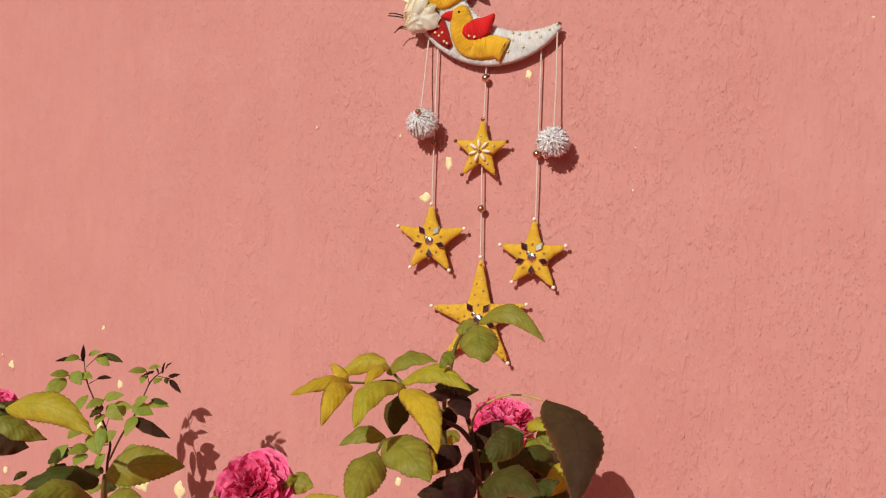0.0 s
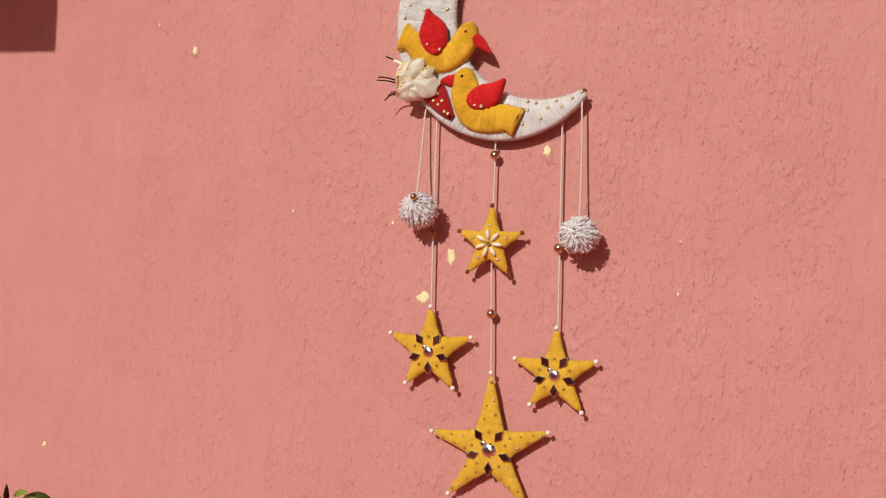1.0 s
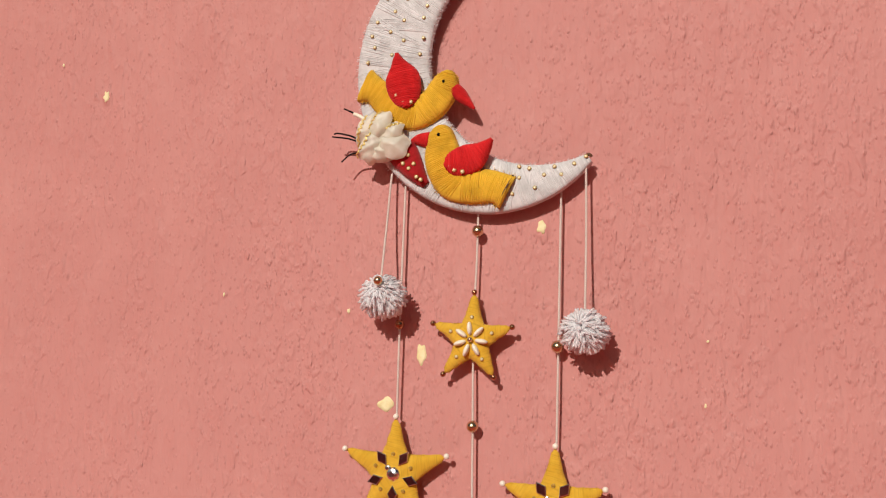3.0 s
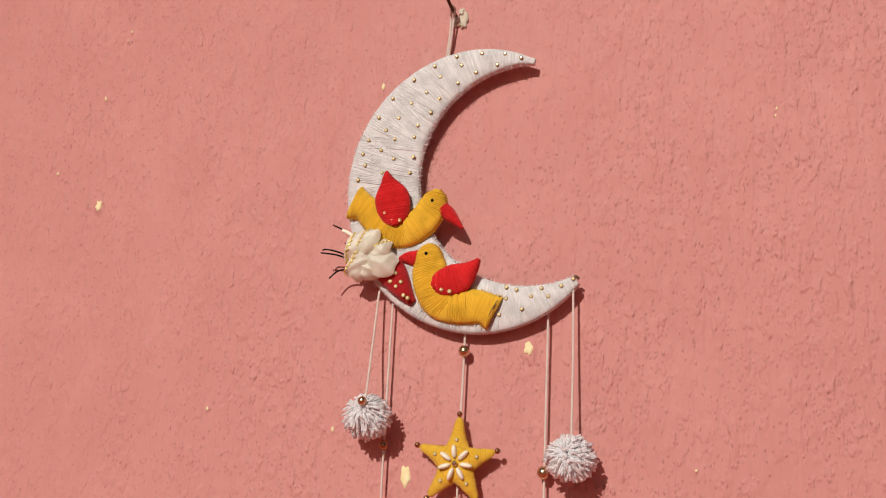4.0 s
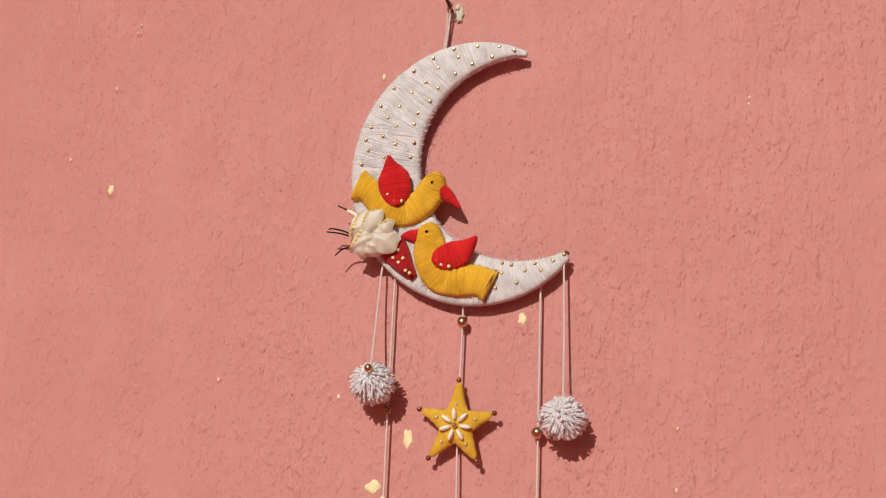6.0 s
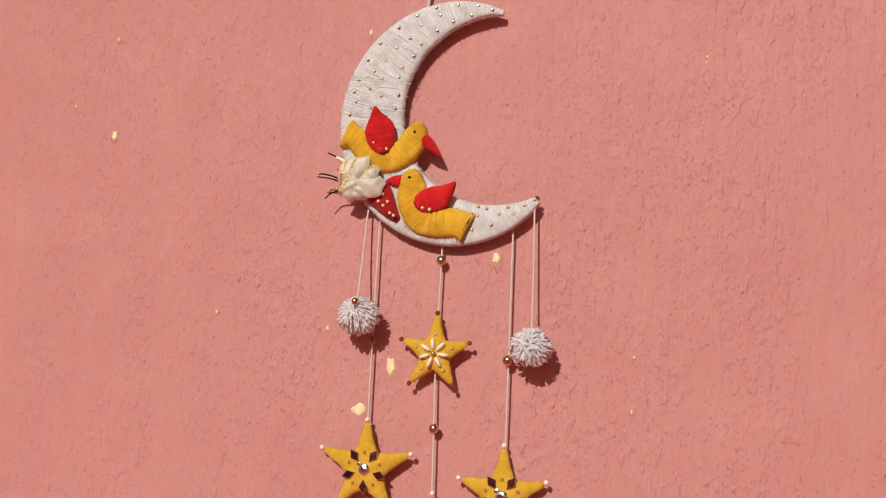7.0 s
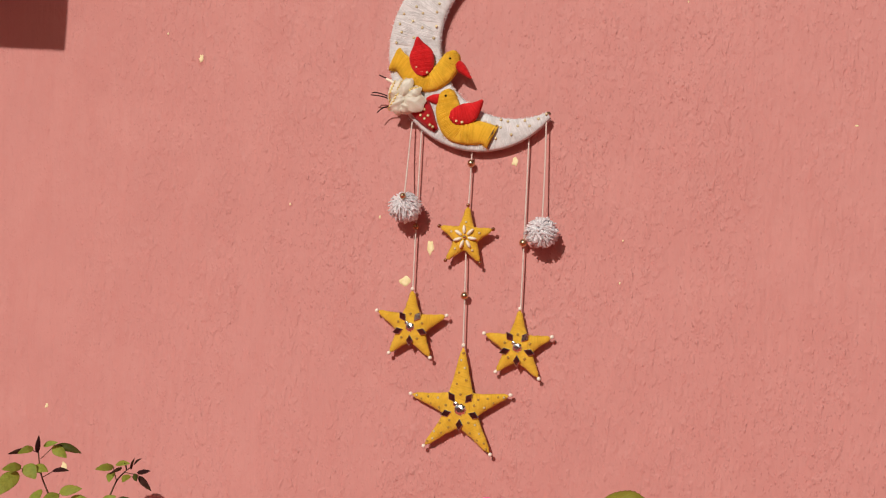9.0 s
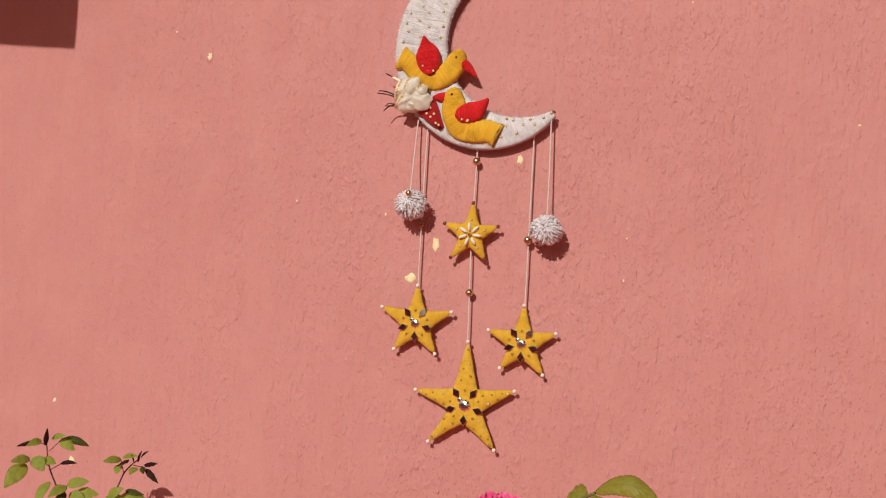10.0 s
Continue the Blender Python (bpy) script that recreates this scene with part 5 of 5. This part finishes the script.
# rose bush with broad yellow-green leaves and a pink bloom
bush = top("rose_bush", (0.211, 0.769, 0.0), "rose bush with broad yellow-green leaves and a pink bloom", "rose bush", "rose bushes along the wall")
leaf(bush, "yellow_green", (0.2618, 0.6160, 1.3669), (0.3116, 0.6198, 1.3577), 0.0156, 0.06, (0.02, 0, 0.10))
leaf(bush, "green", (0.2447, 0.6255, 1.3586), (0.2631, 0.6415, 1.3477), 0.0124, 0.14)
leaf(bush, "maroon", (0.2370, 0.6295, 1.3488), (0.2508, 0.6422, 1.3424), 0.0126, 0.10)
leaf(bush, "green", (0.2603, 0.6866, 1.3200), (0.2983, 0.7058, 1.3253), 0.0212, 0.09, (0, 0, 0.14))
leaf(bush, "dark_green", (0.2520, 0.6916, 1.3155), (0.2233, 0.6640, 1.3145), 0.0204, 0.09, (0, 0, 0.12))
leaf(bush, "green", (0.2722, 0.6668, 1.3114), (0.2608, 0.6304, 1.3196), 0.0164, 0.09, (0, 0, 0.14))
leaf(bush, "green", (0.2631, 0.6855, 1.3089), (0.2866, 0.6902, 1.3046), 0.0172, 0.10)
leaf(bush, "green", (0.2332, 0.6307, 1.3178), (0.2464, 0.6458, 1.3212), 0.0110, 0.10)
leaf(bush, "dark_green", (0.2355, 0.6305, 1.3589), (0.2454, 0.6423, 1.3646), 0.0139, 0.10)
stem(bush, [(0.2383, 0.6209, 1.3689), (0.2618, 0.6160, 1.3669)], 0.0008, 0.0009)
stem(bush, [(0.2603, 0.6866, 1.3200), (0.2549, 0.6922, 1.3095), (0.2407, 0.7087, 1.2751)], 0.0012, 0.0020)
stem(bush, [(0.2381, 0.6210, 1.3702), (0.2167, 0.6344, 1.3380), (0.1876, 0.6584, 1.2814)], 0.0012, 0.0020)
rose(bush, (0.2152, 0.6535, 1.3594), (0.4, -0.6, 0.7), 0.011, 78)
stem(bush, [(0.2407, 0.7087, 1.2751), (0.2357, 0.7387, 0.62), (0.2107, 0.7687, -0.02)], 0.0028, 0.0075, "stem_brown")

# rose bush with yellowing and dark maroon leaves
bush = top("rose_bush", (0.392, 0.854, 0.0), "rose bush with yellowing and dark maroon leaves", "rose bush", "rose bushes along the wall")
leaf(bush, "yellow", (0.3827, 0.7334, 1.3754), (0.3661, 0.7003, 1.3707), 0.0103, 0.18)
leaf(bush, "yellow", (0.3821, 0.7327, 1.3730), (0.3735, 0.7299, 1.3849), 0.0074, 0.10)
leaf(bush, "yellow", (0.3854, 0.7290, 1.3743), (0.3911, 0.6890, 1.3588), 0.0125, 0.20)
leaf(bush, "yellow_green", (0.3917, 0.7615, 1.3838), (0.3634, 0.7572, 1.3732), 0.0137, 0.09, (0, 0, 0.10))
leaf(bush, "yellow", (0.3961, 0.7523, 1.3824), (0.3996, 0.7194, 1.3759), 0.0092, 0.12)
leaf(bush, "green", (0.3964, 0.7520, 1.3787), (0.4258, 0.7548, 1.3867), 0.0144, 0.14, (0.0, 0.0, 0.10))
leaf(bush, "yellow_green", (0.4135, 0.7371, 1.3755), (0.4054, 0.6964, 1.3578), 0.0171, 0.12, (-0.08, 0.0, 0.09))
leaf(bush, "yellow_green", (0.4129, 0.7370, 1.3767), (0.4540, 0.7318, 1.3758), 0.0137, 0.12, (0.0, 0.0, 0.10))
leaf(bush, "yellow", (0.4141, 0.7316, 1.3738), (0.4517, 0.6934, 1.3503), 0.0155, 0.07, (0.08, 0, 0.06))
leaf(bush, "dark_green", (0.4053, 0.7543, 1.3673), (0.4073, 0.7403, 1.3473), 0.0157, 0.10)
leaf(bush, "green", (0.3997, 0.7472, 1.3436), (0.3770, 0.7351, 1.3397), 0.0120, 0.14, (0, 0, 0.12))
leaf(bush, "green", (0.4003, 0.7351, 1.3384), (0.4039, 0.6969, 1.3178), 0.0211, 0.12)
leaf(bush, "green", (0.4035, 0.7379, 1.3443), (0.4390, 0.7168, 1.3311), 0.0241, 0.12)
leaf(bush, "green", (0.4551, 0.7361, 1.4106), (0.4924, 0.7316, 1.4030), 0.0115, 0.15, (0.02, 0.0, 0.17))
leaf(bush, "green", (0.4563, 0.7312, 1.4100), (0.4677, 0.7123, 1.3933), 0.0204, 0.08)
leaf(bush, "green", (0.4512, 0.7400, 1.4098), (0.4408, 0.7411, 1.4054), 0.0131, 0.10)
leaf(bush, "green", (0.4398, 0.7396, 1.3944), (0.4380, 0.7272, 1.3867), 0.0071, 0.10)
leaf(bush, "dark_green", (0.4104, 0.7894, 1.3672), (0.4313, 0.8079, 1.3652), 0.0128, 0.20)
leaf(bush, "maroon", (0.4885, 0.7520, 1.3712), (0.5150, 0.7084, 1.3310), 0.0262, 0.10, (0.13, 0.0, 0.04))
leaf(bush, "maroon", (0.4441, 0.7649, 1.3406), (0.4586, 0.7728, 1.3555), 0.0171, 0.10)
# These two green leaves have their shade painted in with the darker green.
leaf(bush, "dark_green", (0.4693, 0.7747, 1.3482), (0.4511, 0.7552, 1.3346), 0.0169, 0.15)
leaf(bush, "dark_green", (0.4556, 0.7434, 1.3244), (0.4918, 0.7338, 1.3268), 0.0227, 0.07, (0, 0, 0.14))
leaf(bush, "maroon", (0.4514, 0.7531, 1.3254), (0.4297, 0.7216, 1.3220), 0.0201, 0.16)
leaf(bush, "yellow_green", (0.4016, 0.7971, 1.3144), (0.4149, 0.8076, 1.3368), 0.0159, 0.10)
# Dark filler leaves: the bush's inner shade is put into their colour.
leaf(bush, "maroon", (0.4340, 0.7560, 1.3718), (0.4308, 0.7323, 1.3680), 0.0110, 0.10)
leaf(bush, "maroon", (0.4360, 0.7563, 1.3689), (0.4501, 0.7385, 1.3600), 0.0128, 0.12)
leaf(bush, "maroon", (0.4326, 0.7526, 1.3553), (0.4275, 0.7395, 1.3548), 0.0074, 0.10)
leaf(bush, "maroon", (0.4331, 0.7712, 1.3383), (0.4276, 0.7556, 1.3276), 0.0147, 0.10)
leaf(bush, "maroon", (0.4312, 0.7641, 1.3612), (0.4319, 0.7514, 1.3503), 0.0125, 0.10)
leaf(bush, "dark_green", (0.4574, 0.7939, 1.3078), (0.4827, 0.8038, 1.3182), 0.0200, 0.10)
leaf(bush, "dark_green", (0.4351, 0.8337, 1.3239), (0.4574, 0.8386, 1.3149), 0.0200, 0.10)
leaf(bush, "yellow_green", (0.4706, 0.8634, 1.3149), (0.4604, 0.8557, 1.2940), 0.0163, 0.10)
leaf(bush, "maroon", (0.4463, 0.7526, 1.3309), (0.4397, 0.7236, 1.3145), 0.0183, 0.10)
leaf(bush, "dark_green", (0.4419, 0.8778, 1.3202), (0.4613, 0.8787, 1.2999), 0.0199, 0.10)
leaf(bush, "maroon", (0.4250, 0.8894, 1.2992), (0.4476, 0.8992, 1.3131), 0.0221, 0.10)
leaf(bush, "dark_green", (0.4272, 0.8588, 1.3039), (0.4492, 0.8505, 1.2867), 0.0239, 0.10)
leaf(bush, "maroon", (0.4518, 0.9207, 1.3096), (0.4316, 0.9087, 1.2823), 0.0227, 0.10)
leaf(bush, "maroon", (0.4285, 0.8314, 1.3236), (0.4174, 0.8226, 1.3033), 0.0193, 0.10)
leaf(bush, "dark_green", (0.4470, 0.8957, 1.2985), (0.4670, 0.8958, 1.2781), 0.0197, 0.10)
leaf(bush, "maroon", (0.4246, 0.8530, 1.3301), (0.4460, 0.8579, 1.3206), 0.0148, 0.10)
stem(bush, [(0.3827, 0.7333, 1.3745), (0.3895, 0.7423, 1.3737), (0.3990, 0.7526, 1.3745), (0.4090, 0.7458, 1.3729)], 0.0007, 0.0006)
stem(bush, [(0.3940, 0.7569, 1.3825), (0.4011, 0.7539, 1.3773), (0.4096, 0.7460, 1.3730), (0.4139, 0.7558, 1.3547), (0.4219, 0.7767, 1.3330)], 0.0007, 0.0012)
stem(bush, [(0.4002, 0.7352, 1.3390), (0.4014, 0.7423, 1.3433), (0.4087, 0.7622, 1.3422), (0.4237, 0.7767, 1.3300)], 0.0008, 0.0012)
stem(bush, [(0.4558, 0.7332, 1.4105), (0.4427, 0.7415, 1.4010), (0.4360, 0.7477, 1.3836), (0.4274, 0.7615, 1.3551), (0.4234, 0.7832, 1.3125), (0.4218, 0.7944, 1.2769)], 0.0008, 0.0016)
stem(bush, [(0.4863, 0.7520, 1.3709), (0.4746, 0.7541, 1.3723), (0.4619, 0.7550, 1.3702), (0.4478, 0.7594, 1.3609), (0.4412, 0.7651, 1.3465)], 0.0004, 0.0006, "stem_light")
stem(bush, [(0.4355, 0.7566, 1.3719), (0.4414, 0.7660, 1.3510), (0.4488, 0.7624, 1.3231), (0.4441, 0.7823, 1.2833)], 0.0011, 0.0017, "stem_brown")
stem(bush, [(0.4693, 0.7747, 1.3482), (0.4613, 0.7730, 1.3517), (0.4513, 0.7690, 1.3483), (0.4447, 0.7651, 1.3406)], 0.0008, 0.0010)
stem(bush, [(0.4311, 0.7521, 1.3553), (0.4383, 0.7593, 1.3502), (0.4434, 0.7649, 1.3420)], 0.0012, 0.0014, "stem_brown")
stem(bush, [(0.4218, 0.7944, 1.2769), (0.4168, 0.8244, 0.62), (0.3918, 0.8544, -0.02)], 0.0028, 0.0075, "stem_brown")
stem(bush, [(0.4441, 0.7823, 1.2833), (0.4280, 0.8184, 0.62), (0.3998, 0.8544, -0.02)], 0.0028, 0.0075, "stem_brown")

bush.matrix_basis = pose(0.6198, 0.2760, 1.4456) @ Matrix.Scale(1.07, 4) @ pose(-0.6198, -0.2760, -1.4456) @ bush.matrix_basis

# ---- spots of old paint ----
for k, (x, z, w, h) in enumerate(SPOTS):
    flake(x, z, w, h, k)
